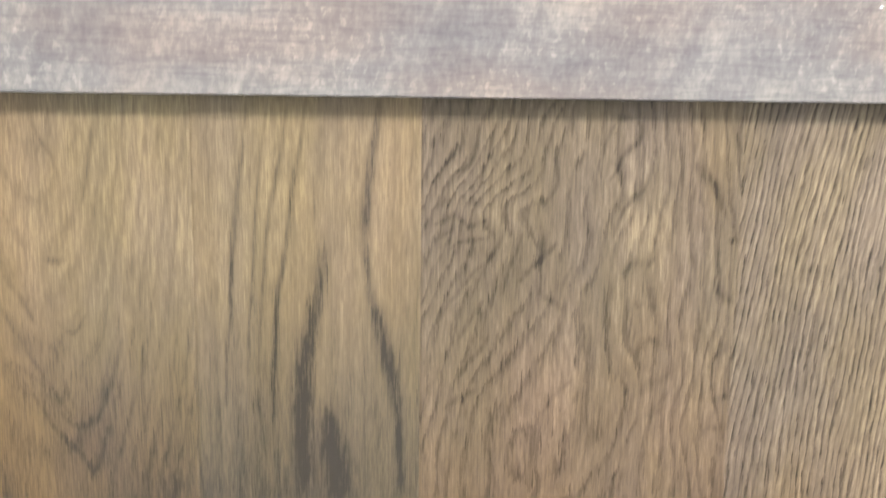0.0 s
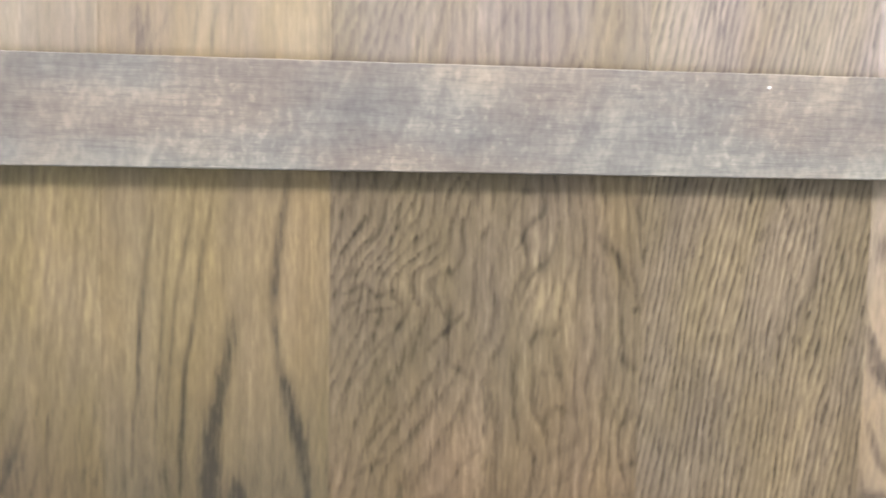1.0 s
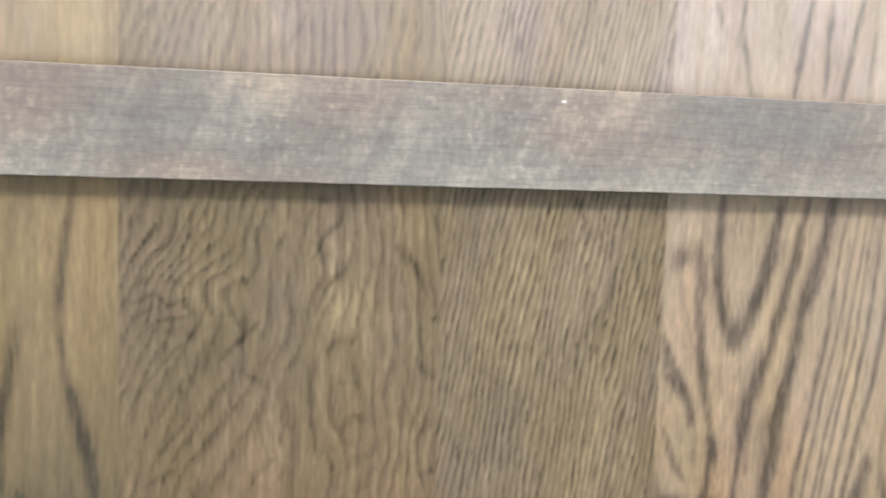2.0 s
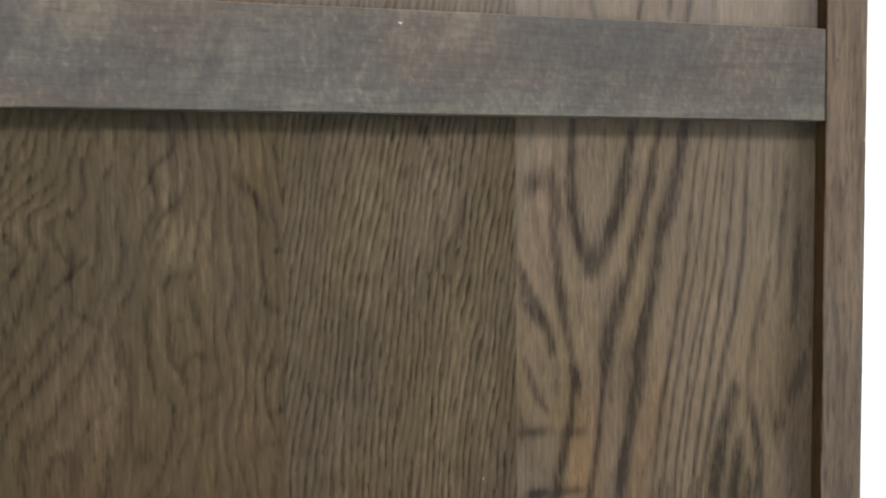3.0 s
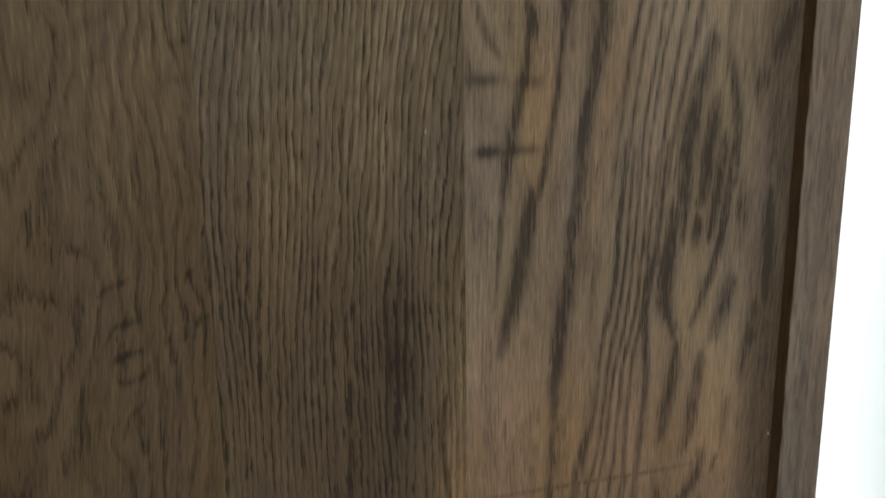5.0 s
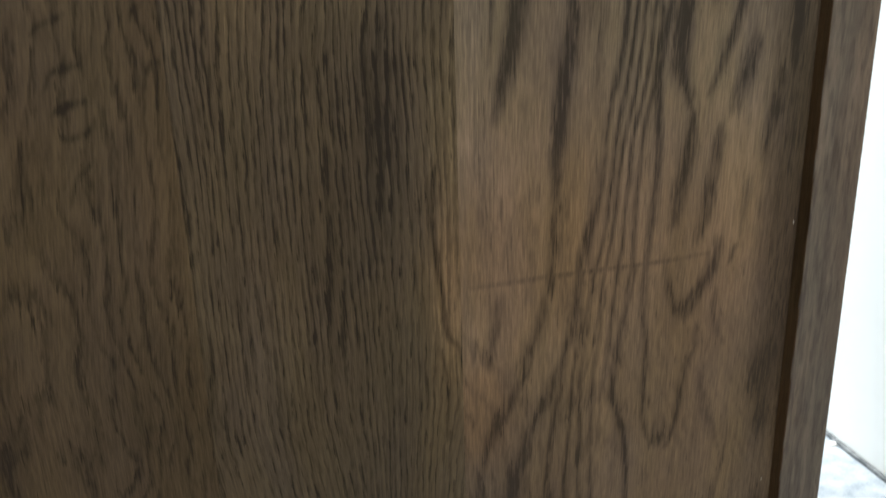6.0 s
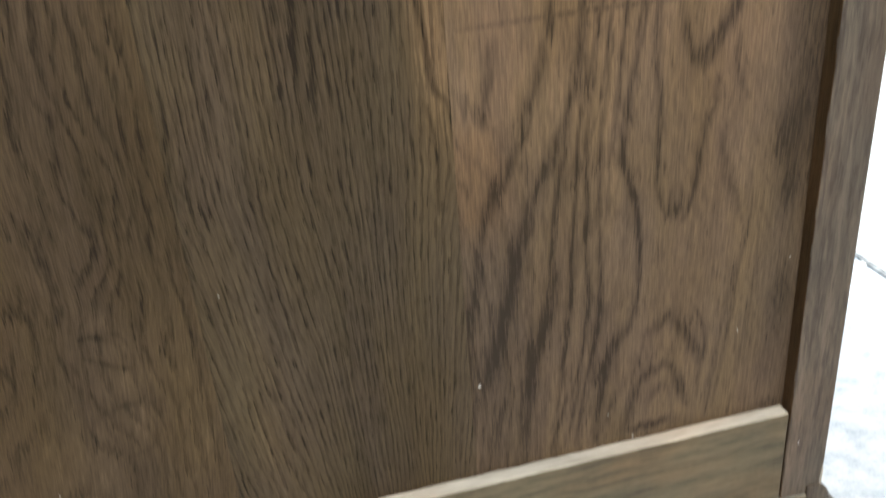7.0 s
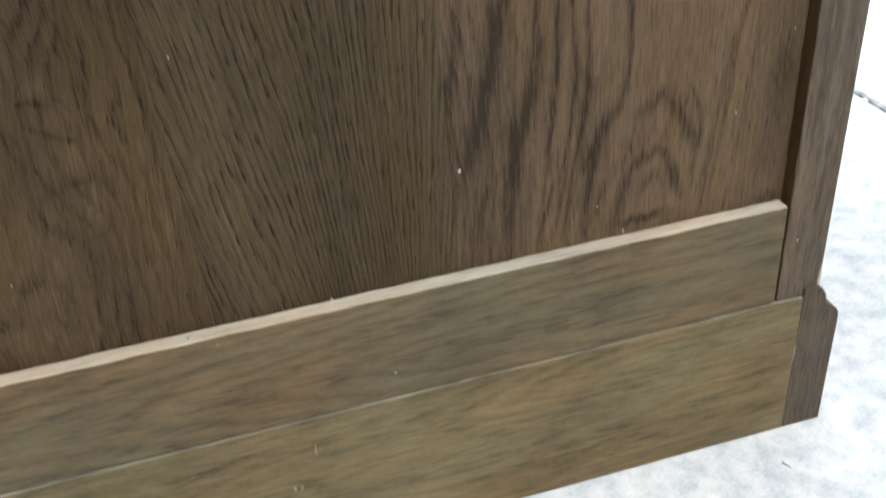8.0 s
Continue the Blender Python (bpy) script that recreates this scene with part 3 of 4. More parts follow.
    f.vein(0.3, 0.0006, (-0.3245, 0.6360), (-0.3233, 0.6202), (-0.3245, 0.6089))
    f.vein(0.3, 0.0006, (-0.3141, 0.6157), (-0.3127, 0.5929))
    f.vein(0.3, 0.0006, (-0.3078, 0.6249), (-0.3060, 0.6044))
    f.vein(0.3, 0.0006, (-0.3106, 0.6021), (-0.3088, 0.5837))
    f.vein(0.3, 0.0006, (-0.2774, 0.6344), (-0.2773, 0.6115))
    f.vein(0.3, 0.0006, (-0.2723, 0.6023), (-0.2720, 0.5743))
    f.vein(0.3, 0.0006, (-0.3091, 0.5535), (-0.3077, 0.5324))
    f.vein(0.3, 0.0006, (-0.2981, 0.5511), (-0.2983, 0.5299))
    f.vein(0.5, 0.0012, (-0.2869, 0.5410), (-0.2819, 0.5441))
    f.vein(0.5, 0.0012, (-0.2796, 0.5432), (-0.2757, 0.5442))
    f.vein(0.5, 0.0014, (-0.2840, 0.5261), (-0.2762, 0.5284), (-0.2714, 0.5317))
    f.vein(0.5, 0.0014, (-0.2818, 0.5126), (-0.2736, 0.5172))
    f.vein(0.55, 0.0012, (-0.2562, 0.5332), (-0.2526, 0.5399), (-0.2467, 0.5429))
    f.vein(0.5, 0.0012, (-0.2547, 0.5204), (-0.2450, 0.5221))
    f.vein(0.45, 0.0012, (-0.2561, 0.5077), (-0.2465, 0.5092))
    f.blot(0.40, -0.2844, 0.4678, 0.0044, 0.0019)
    f.blot(0.5, -0.2489, 0.4211, 0.0031, 0.0010)
    f.vein(0.65, 0.0009, (-0.3624, 0.7068), (-0.3682, 0.6986), (-0.3705, 0.6904))
    f.vein(0.55, 0.0009, (-0.3566, 0.7001), (-0.3605, 0.6913), (-0.3630, 0.6850))
    f.vein(0.50, 0.0007, (-0.3489, 0.7026), (-0.3516, 0.6853))
    f.vein(0.50, 0.0007, (-0.3404, 0.7072), (-0.3416, 0.6852))
    f.vein(0.40, 0.0007, (-0.3275, 0.7084), (-0.3282, 0.6852))
    f.vein(0.65, 0.0011, (-0.3032, 0.7080), (-0.3071, 0.7008), (-0.3104, 0.6941), (-0.3141, 0.6885))
    f.vein(0.60, 0.0009, (-0.2633, 0.7101), (-0.2663, 0.7000), (-0.2692, 0.6897))
    f.vein(0.45, 0.0007, (-0.2781, 0.7100), (-0.2746, 0.6986))
    f.vein(0.40, 0.0007, (-0.2903, 0.7091), (-0.2853, 0.6949), (-0.2835, 0.6850))
    f.vein(0.75, 0.0008, (-0.2856, 0.4315), (-0.2843, 0.4337), (-0.2810, 0.4354), (-0.2775, 0.4366), (-0.2744, 0.4380))
    f.vein(0.75, 0.0009, (-0.2835, 0.4155), (-0.2825, 0.4187), (-0.2802, 0.4203), (-0.2759, 0.4213), (-0.2722, 0.4223))
    f.vein(0.5, 0.0007, (-0.2855, 0.4126), (-0.2842, 0.4156), (-0.2832, 0.4175))
    f.vein(0.8, 0.0009, (-0.2838, 0.4062), (-0.2810, 0.4079), (-0.2766, 0.4094), (-0.2720, 0.4101))
    f.vein(0.7, 0.0009, (-0.2824, 0.3991), (-0.2789, 0.3982), (-0.2753, 0.3990), (-0.2718, 0.4014), (-0.2705, 0.4052))
    f.vein(0.6, 0.0008, (-0.2825, 0.3746), (-0.2809, 0.3798), (-0.2787, 0.3850), (-0.2751, 0.3880), (-0.2723, 0.3910))
    f.vein(0.7, 0.0009, (-0.2557, 0.4341), (-0.2544, 0.4375), (-0.2514, 0.4402))
    f.vein(0.8, 0.0009, (-0.2530, 0.4167), (-0.2519, 0.4197), (-0.2501, 0.4216), (-0.2482, 0.4213))
    f.vein(0.55, 0.0007, (-0.2550, 0.4090), (-0.2538, 0.4134), (-0.2523, 0.4172))
    f.vein(0.5, 0.0007, (-0.2571, 0.4002), (-0.2558, 0.4053))
    f.vein(0.5, 0.0007, (-0.2447, 0.3871), (-0.2431, 0.3910), (-0.2437, 0.3952))
    f.vein(0.4, 0.0007, (-0.2835, 0.3814), (-0.2812, 0.3858), (-0.2785, 0.3929))
    f.vein(0.4, 0.0007, (-0.2746, 0.3710), (-0.2725, 0.3789), (-0.2708, 0.3870))
    f.vein(0.4, 0.0007, (-0.2621, 0.3887), (-0.2602, 0.3953), (-0.2595, 0.4030))
    f.vein(0.45, 0.0007, (-0.2947, 0.3893), (-0.2920, 0.3941), (-0.2901, 0.3992))
    f.vein(0.45, 0.0007, (-0.2942, 0.4120), (-0.2912, 0.4168), (-0.2893, 0.4214))
    f.vein(0.75, 0.0008, (-0.2890, 0.2373), (-0.2849, 0.2378), (-0.2806, 0.2364), (-0.2777, 0.2346))
    f.vein(0.65, 0.0009, (-0.2891, 0.2303), (-0.2839, 0.2272), (-0.2787, 0.2238), (-0.2733, 0.2218))
    f.vein(0.6, 0.0009, (-0.2856, 0.2040), (-0.2795, 0.2071), (-0.2746, 0.2066), (-0.2713, 0.2096))
    f.vein(0.65, 0.0009, (-0.2930, 0.2291), (-0.2914, 0.2232), (-0.2896, 0.2137), (-0.2877, 0.2034), (-0.2860, 0.1916))
    f.vein(0.55, 0.0009, (-0.2724, 0.2110), (-0.2721, 0.2043), (-0.2704, 0.1948), (-0.2737, 0.1862), (-0.2823, 0.1836))
    f.vein(0.5, 0.0009, (-0.2795, 0.2383), (-0.2748, 0.2364), (-0.2724, 0.2309), (-0.2719, 0.2253))
    f.vein(0.5, 0.0008, (-0.2704, 0.2365), (-0.2695, 0.2272), (-0.2689, 0.2156), (-0.2687, 0.2057), (-0.2674, 0.1917))
    f.vein(0.5, 0.0007, (-0.2831, 0.2458), (-0.2870, 0.2417), (-0.2893, 0.2373))
    f.vein(0.45, 0.0008, (-0.2610, 0.2316), (-0.2617, 0.2194), (-0.2615, 0.2063), (-0.2609, 0.1902))
    f.vein(0.45, 0.0008, (-0.2526, 0.2360), (-0.2536, 0.2219), (-0.2532, 0.2067), (-0.2530, 0.1906))
    f.vein(0.4, 0.0007, (-0.2732, 0.2661), (-0.2749, 0.2555), (-0.2739, 0.2479))
    f.vein(0.4, 0.0007, (-0.2648, 0.2664), (-0.2666, 0.2559), (-0.2679, 0.2448))
    f.vein(0.4, 0.0007, (-0.2556, 0.2631), (-0.2576, 0.2524), (-0.2589, 0.2392))
    drift = ease_between(Z, [(0.0, 0.055), (0.45, 0.054), (0.50, 0.050), (0.555, 0.036), (0.595, 0.018), (0.624, 0.005), (0.644, 0.0), (0.683, -0.010), (0.73, -0.028), (1.02, -0.05)])
    side = np.clip((-0.272 - X) / 0.095, 0, 1)
    ring = (X + drift * side * side * (3 - 2 * side)) / 0.0056 + wave(0.55, (70, 45), X, Z, 12) + wave(0.25, (190, 110), X, Z, 13)
    ring = ring + 1.6 * blot(X, Z, -0.3450, 0.5983, 0.016, 0.010) + 0.7 * blot(X, Z, -0.2792, 0.2351, 0.014, 0.035)
    f.veins = f.veins * (0.60 + 0.08 * down_ramp(Z, 0.52, 0.46) - 0.10 * down_ramp(Z, 0.34, 0.26))
    # Painted shade: darkest at mid height, lifted again further down.
    low = 0.65 * down_ramp(Z, 0.545, 0.43) + 0.50 * down_ramp(Z, 0.40, 0.28) - 0.75 * down_ramp(Z, 0.29, 0.19)
    stain_shade = 0.03 + 0.19 * low - 0.14 * blot(X, Z, -0.2880, 0.5897, 0.007, 0.009) - 0.12 * blot(X, Z, -0.2850, 0.6144, 0.005, 0.007) - 0.06 * blot(X, Z, -0.3401, 0.5973, 0.02, 0.01) - sum(0.15 * blot(X, Z, x, z, 1.4 * a, 1.6 * b) for x, z, a, b in CURL)
    lean = ease_between(Z, [(0.0, -0.02), (0.148, -0.012), (0.25, 0.0), (0.31, 0.0), (0.47, 0.018), (1.03, 0.02)])
    return ring, 0.37 - 0.08 * down_ramp(Z, 0.40, 0.28), f.veins, stain_shade, 0.56 * down_ramp(Z, 0.585, 0.451), X - lean


def rings_rift(X, Z):
    f = Figure(X, Z)
    f.blot(0.50, -0.1886, 0.6358, 0.0037, 0.0031)
    f.blot(0.35, -0.1820, 0.5795, 0.0094, 0.0138)
    f.blot(0.30, -0.1712, 0.5722, 0.0072, 0.0139)
    f.vein(0.52, 0.0013, (-0.1698, 0.6096), (-0.1786, 0.5676))
    f.blot(0.40, -0.1743, 0.4009, 0.0097, 0.0264)
    f.vein(0.65, 0.0012, (-0.1567, 0.3782), (-0.1581, 0.3542), (-0.1528, 0.3072))
    f.blot(0.25, -0.1965, 0.3446, 0.0131, 0.0232)
    f.blot(0.30, -0.1931, 0.3363, 0.0035, 0.0034)
    f.blot(0.30, -0.2200, 0.2862, 0.0044, 0.0116)
    f.vein(0.65, 0.0009, (-0.1562, 0.3286), (-0.1538, 0.3106), (-0.1485, 0.3016), (-0.1476, 0.2867))
    f.vein(0.59, 0.0009, (-0.1573, 0.3050), (-0.1538, 0.2877), (-0.1551, 0.2612))
    sway = ease_between(Z, [(0.0, 0.0), (0.42, 0.0), (0.5, 0.006), (0.577, 0.016), (0.617, 0.023), (0.66, 0.031), (1.03, 0.10)])
    foot = ease_between(Z, [(0.0, 0.036), (0.148, 0.017), (0.28, 0.0), (1.03, 0.0)]) * np.clip((-0.18 - X) / 0.025, -1, 1)
    line = X - sway - foot + wave(0.0009, (60, 22), X, Z, 20)
    ring = line / 0.0030 + wave(0.40, (120, 30), X, Z, 21) + wave(0.15, (330, 70), X, Z, 23) + down_ramp(Z, 0.50, 0.42) * wave(0.6, (240, 9), X, Z, 24)
    # Shade painted below mid height, eased slightly near the foot.
    low = down_ramp(Z, 0.532, 0.368) * (1 - 0.15 * down_ramp(Z, 0.28, 0.17))
    stain_shade = 0.20 * low - 0.10 * low * np.clip((X + 0.172) / 0.02, 0, 1) - 0.24 * blot(X, Z, -0.1523, 0.3246, 0.008, 0.045)
    return ring, 0.60 - 0.26 * down_ramp(Z, 0.471, 0.283), f.veins, stain_shade, 0.30 * down_ramp(Z, 0.563, 0.431) + 0.55 * blot(X, Z, -0.1518, 0.3246, 0.009, 0.05), line


SMUDGES = [(0.35, -0.1396, 0.5046, 0.0075, 0.0024), (0.24, -0.1204, 0.5034, 0.0060, 0.0026), (0.57, -0.1388, 0.4769, 0.0050, 0.0024), (0.32, -0.1226, 0.4771, 0.0075, 0.0019)]


def rings_arched(X, Z):
    f = Figure(X, Z)
    f.vein(0.55, 0.0035, (-0.1448, 0.6112), (-0.1385, 0.6132), (-0.1318, 0.6158))
    f.vein(0.65, 0.0032, (-0.1324, 0.6183), (-0.1308, 0.6086), (-0.1285, 0.5961))
    f.vein(0.70, 0.0023, (-0.1312, 0.6082), (-0.1313, 0.5950), (-0.1297, 0.5830), (-0.1283, 0.5709), (-0.1264, 0.5563), (-0.1240, 0.5452), (-0.1218, 0.5352))
    f.blot(0.85, -0.1206, 0.5290, 0.0036, 0.0052)
    f.vein(0.75, 0.0022, (-0.1211, 0.5266), (-0.1223, 0.5118), (-0.1250, 0.4995), (-0.1272, 0.4897), (-0.1294, 0.4774), (-0.1305, 0.4717), (-0.1323, 0.4553))
    f.vein(0.60, 0.0011, (-0.1277, 0.4777), (-0.1305, 0.4635), (-0.1332, 0.4469), (-0.1341, 0.4298), (-0.1355, 0.4121))
    f.vein(0.85, 0.0023, (-0.1217, 0.6408), (-0.1227, 0.6189), (-0.1216, 0.6045), (-0.1199, 0.5925), (-0.1174, 0.5827), (-0.1144, 0.5742))
    f.vein(0.85, 0.0029, (-0.0919, 0.6403), (-0.0949, 0.6287), (-0.0976, 0.6141), (-0.1014, 0.5995), (-0.1043, 0.5898), (-0.1076, 0.5813), (-0.1110, 0.5728))
    f.blot(0.8, -0.1128, 0.5773, 0.0062, 0.0052)
    f.vein(0.80, 0.0024, (-0.0800, 0.6405), (-0.0830, 0.6239), (-0.0868, 0.6067), (-0.0898, 0.5945), (-0.0930, 0.5847), (-0.0950, 0.5724), (-0.0977, 0.5626))
    f.vein(0.85, 0.0034, (-0.0960, 0.5687), (-0.1009, 0.5565), (-0.1047, 0.5455), (-0.1063, 0.5357), (-0.1072, 0.5258))
    f.vein(0.65, 0.0016, (-0.1063, 0.5357), (-0.1072, 0.5233), (-0.1087, 0.5109), (-0.1096, 0.4984), (-0.1115, 0.4859), (-0.1138, 0.4735), (-0.1171, 0.4586), (-0.1226, 0.4442))
    f.vein(0.85, 0.0032, (-0.0673, 0.6407), (-0.0708, 0.6239), (-0.0747, 0.6067), (-0.0777, 0.5968), (-0.0804, 0.5869), (-0.0826, 0.5746), (-0.0846, 0.5622))
    f.vein(0.85, 0.0035, (-0.0826, 0.5746), (-0.0846, 0.5622), (-0.0870, 0.5523), (-0.0892, 0.5399), (-0.0909, 0.5274), (-0.0929, 0.5149), (-0.0954, 0.4999))
    f.vein(0.80, 0.0029, (-0.0929, 0.5149), (-0.0954, 0.4999), (-0.0971, 0.4898), (-0.0985, 0.4772), (-0.0990, 0.4665), (-0.1009, 0.4517), (-0.1029, 0.4410), (-0.1037, 0.4233))
    f.vein(0.80, 0.0030, (-0.1019, 0.4453), (-0.1037, 0.4233), (-0.1058, 0.4098), (-0.1072, 0.3960), (-0.1081, 0.3842), (-0.1086, 0.3673), (-0.1094, 0.3475))
    f.vein(0.72, 0.0021, (-0.1086, 0.3673), (-0.1094, 0.3475), (-0.1100, 0.3347), (-0.1110, 0.3218), (-0.1124, 0.3186), (-0.1137, 0.3108))
    f.vein(0.68, 0.0028, (-0.1118, 0.3205), (-0.1137, 0.3108), (-0.1170, 0.3030), (-0.1205, 0.2952), (-0.1229, 0.2870), (-0.1253, 0.2809))
    f.vein(0.65, 0.0027, (-0.1241, 0.2840), (-0.1289, 0.2726), (-0.1324, 0.2665), (-0.1360, 0.2603), (-0.1389, 0.2491))
    f.vein(0.50, 0.0027, (-0.1368, 0.2581), (-0.1407, 0.2446), (-0.1422, 0.2302), (-0.1453, 0.2156), (-0.1487, 0.2032), (-0.1469, 0.1863))
    f.blot(0.35, -0.0956, 0.4317, 0.0072, 0.0106)
    f.vein(0.60, 0.0012, (-0.0591, 0.6389), (-0.0626, 0.6190), (-0.0646, 0.6017), (-0.0662, 0.5867), (-0.0682, 0.5692), (-0.0710, 0.5567), (-0.0729, 0.5441), (-0.0757, 0.5291), (-0.0785, 0.5140), (-0.0807, 0.4937), (-0.0830, 0.4759), (-0.0850, 0.4554))
    f.vein(0.60, 0.0008, (-0.0538, 0.6389), (-0.0566, 0.6166), (-0.0585, 0.6016), (-0.0607, 0.5866), (-0.0627, 0.5741), (-0.0646, 0.5641), (-0.0674, 0.5490), (-0.0696, 0.5338), (-0.0724, 0.5187), (-0.0746, 0.5035), (-0.0763, 0.4882), (-0.0786, 0.4677), (-0.0809, 0.4498))
    f.vein(0.60, 0.0008, (-0.0497, 0.6365), (-0.0521, 0.6141), (-0.0543, 0.5966), (-0.0563, 0.5815), (-0.0579, 0.5638), (-0.0607, 0.5487), (-0.0641, 0.5336), (-0.0663, 0.5183), (-0.0683, 0.5056), (-0.0702, 0.4929), (-0.0725, 0.4750), (-0.0748, 0.4544))
    f.vein(0.60, 0.0008, (-0.0461, 0.6390), (-0.0488, 0.6141), (-0.0502, 0.5990), (-0.0515, 0.5839), (-0.0529, 0.5713), (-0.0557, 0.5587), (-0.0585, 0.5435), (-0.0613, 0.5257), (-0.0641, 0.5131), (-0.0663, 0.4952), (-0.0683, 0.4772), (-0.0703, 0.4539))
    f.vein(0.65, 0.0011, (-0.0410, 0.6391), (-0.0426, 0.6241), (-0.0440, 0.6065), (-0.0459, 0.5864), (-0.0467, 0.5762), (-0.0487, 0.5686), (-0.0506, 0.5534), (-0.0534, 0.5382), (-0.0557, 0.5229), (-0.0585, 0.5076), (-0.0607, 0.4922), (-0.0627, 0.4741), (-0.0647, 0.4507))
    f.vein(0.65, 0.0014, (-0.0351, 0.6392), (-0.0367, 0.6141), (-0.0372, 0.5964), (-0.0382, 0.5811), (-0.0402, 0.5684), (-0.0421, 0.5557), (-0.0449, 0.5429), (-0.0478, 0.5328), (-0.0500, 0.5200), (-0.0528, 0.5072), (-0.0556, 0.4918), (-0.0584, 0.4738), (-0.0607, 0.4530))
    f.vein(0.35, 0.0014, (-0.0277, 0.6343), (-0.0284, 0.6115), (-0.0300, 0.5937), (-0.0308, 0.5810))
    f.vein(0.45, 0.0020, (-0.0214, 0.6344), (-0.0221, 0.6115), (-0.0228, 0.5937), (-0.0245, 0.5834))
    f.vein(0.50, 0.0020, (-0.0152, 0.6243), (-0.0165, 0.6038), (-0.0181, 0.5884), (-0.0191, 0.5704), (-0.0214, 0.5601))
    f.vein(0.50, 0.0023, (-0.0238, 0.5770), (-0.0267, 0.5629), (-0.0286, 0.5526), (-0.0315, 0.5423), (-0.0334, 0.5320), (-0.0348, 0.5217))
    f.vein(0.45, 0.0024, (-0.0082, 0.5935), (-0.0093, 0.5805), (-0.0100, 0.5623), (-0.0116, 0.5467))
    f.vein(0.55, 0.0030, (-0.0040, 0.5306), (-0.0093, 0.5176), (-0.0137, 0.5139))
    f.blot(0.50, -0.0186, 0.5023, 0.0042, 0.0049)
    f.vein(0.70, 0.0037, (-0.0409, 0.5194), (-0.0454, 0.5041), (-0.0491, 0.4913), (-0.0511, 0.4757), (-0.0527, 0.4601), (-0.0539, 0.4470))
    f.vein(0.55, 0.0024, (-0.0345, 0.5217), (-0.0339, 0.5112), (-0.0312, 0.5005), (-0.0291, 0.4898), (-0.0279, 0.4738), (-0.0286, 0.4551))
    f.vein(0.65, 0.0032, (-0.0379, 0.4957), (-0.0404, 0.4801), (-0.0418, 0.4644), (-0.0435, 0.4486))
    f.vein(0.40, 0.0018, (-0.0240, 0.5185), (-0.0210, 0.5024), (-0.0185, 0.4890))
    f.vein(0.70, 0.0013, (-0.0792, 0.4784), (-0.0804, 0.4572), (-0.0815, 0.4398), (-0.0820, 0.4218), (-0.0839, 0.4081), (-0.0870, 0.3942), (-0.0889, 0.3775))
    f.vein(0.72, 0.0019, (-0.0889, 0.3775), (-0.0906, 0.3603), (-0.0931, 0.3492), (-0.0964, 0.3394), (-0.0986, 0.3280), (-0.1000, 0.3095), (-0.1041, 0.2938), (-0.1075, 0.2804))
    f.vein(0.70, 0.0011, (-0.0756, 0.4762), (-0.0767, 0.4505), (-0.0776, 0.4328), (-0.0788, 0.4170), (-0.0811, 0.4008), (-0.0838, 0.3867), (-0.0856, 0.3698), (-0.0869, 0.3549), (-0.0882, 0.3422), (-0.0912, 0.3296), (-0.0935, 0.3193), (-0.0957, 0.3061), (-0.0982, 0.2900))
    f.vein(0.68, 0.0010, (-0.0717, 0.4781), (-0.0727, 0.4569), (-0.0737, 0.4393), (-0.0747, 0.4236), (-0.0758, 0.4098), (-0.0783, 0.3934), (-0.0814, 0.3792), (-0.0829, 0.3645), (-0.0841, 0.3494), (-0.0861, 0.3341), (-0.0883, 0.3212), (-0.0897, 0.3079), (-0.0926, 0.2919), (-0.0963, 0.2785))
    f.vein(0.68, 0.0010, (-0.0683, 0.4738), (-0.0693, 0.4524), (-0.0697, 0.4369), (-0.0710, 0.4233), (-0.0721, 0.4072), (-0.0750, 0.3931), (-0.0777, 0.3813), (-0.0784, 0.3665), (-0.0798, 0.3515), (-0.0803, 0.3386), (-0.0823, 0.3230), (-0.0838, 0.3071), (-0.0846, 0.2906), (-0.0867, 0.2739))
    f.vein(0.68, 0.0011, (-0.0647, 0.4737), (-0.0660, 0.4544), (-0.0670, 0.4412), (-0.0675, 0.4277), (-0.0685, 0.4139), (-0.0698, 0.3999), (-0.0722, 0.3880), (-0.0735, 0.3735), (-0.0749, 0.3585), (-0.0753, 0.3432), (-0.0755, 0.3301), (-0.0776, 0.3170), (-0.0788, 0.3008), (-0.0803, 0.2842), (-0.0825, 0.2703))
    f.vein(0.72, 0.0017, (-0.0603, 0.4757), (-0.0617, 0.4564), (-0.0631, 0.4388), (-0.0648, 0.4252), (-0.0668, 0.4161), (-0.0676, 0.3973), (-0.0664, 0.3802), (-0.0663, 0.3677), (-0.0673, 0.3526), (-0.0681, 0.3423), (-0.0693, 0.3292), (-0.0703, 0.3159), (-0.0700, 0.2994))
    f.vein(0.78, 0.0034, (-0.0556, 0.4495), (-0.0572, 0.4316), (-0.0588, 0.4202), (-0.0593, 0.4085), (-0.0569, 0.3988), (-0.0530, 0.3931))
    f.vein(0.60, 0.0023, (-0.0500, 0.4647), (-0.0511, 0.4493), (-0.0521, 0.4336))
    f.blot(0.65, -0.0448, 0.4377, 0.0031, 0.0051)
    f.vein(0.62, 0.0028, (-0.0343, 0.4771), (-0.0356, 0.4597), (-0.0373, 0.4464), (-0.0390, 0.4363))
    f.vein(0.60, 0.0021, (-0.0293, 0.4770), (-0.0308, 0.4596), (-0.0320, 0.4439), (-0.0339, 0.4302), (-0.0364, 0.4222), (-0.0397, 0.4118), (-0.0427, 0.4024), (-0.0463, 0.3955))
    f.blot(0.50, -0.0233, 0.4480, 0.0037, 0.0092)
    f.vein(0.62, 0.0035, (-0.0262, 0.4168), (-0.0287, 0.4062), (-0.0319, 0.3967), (-0.0342, 0.3883))
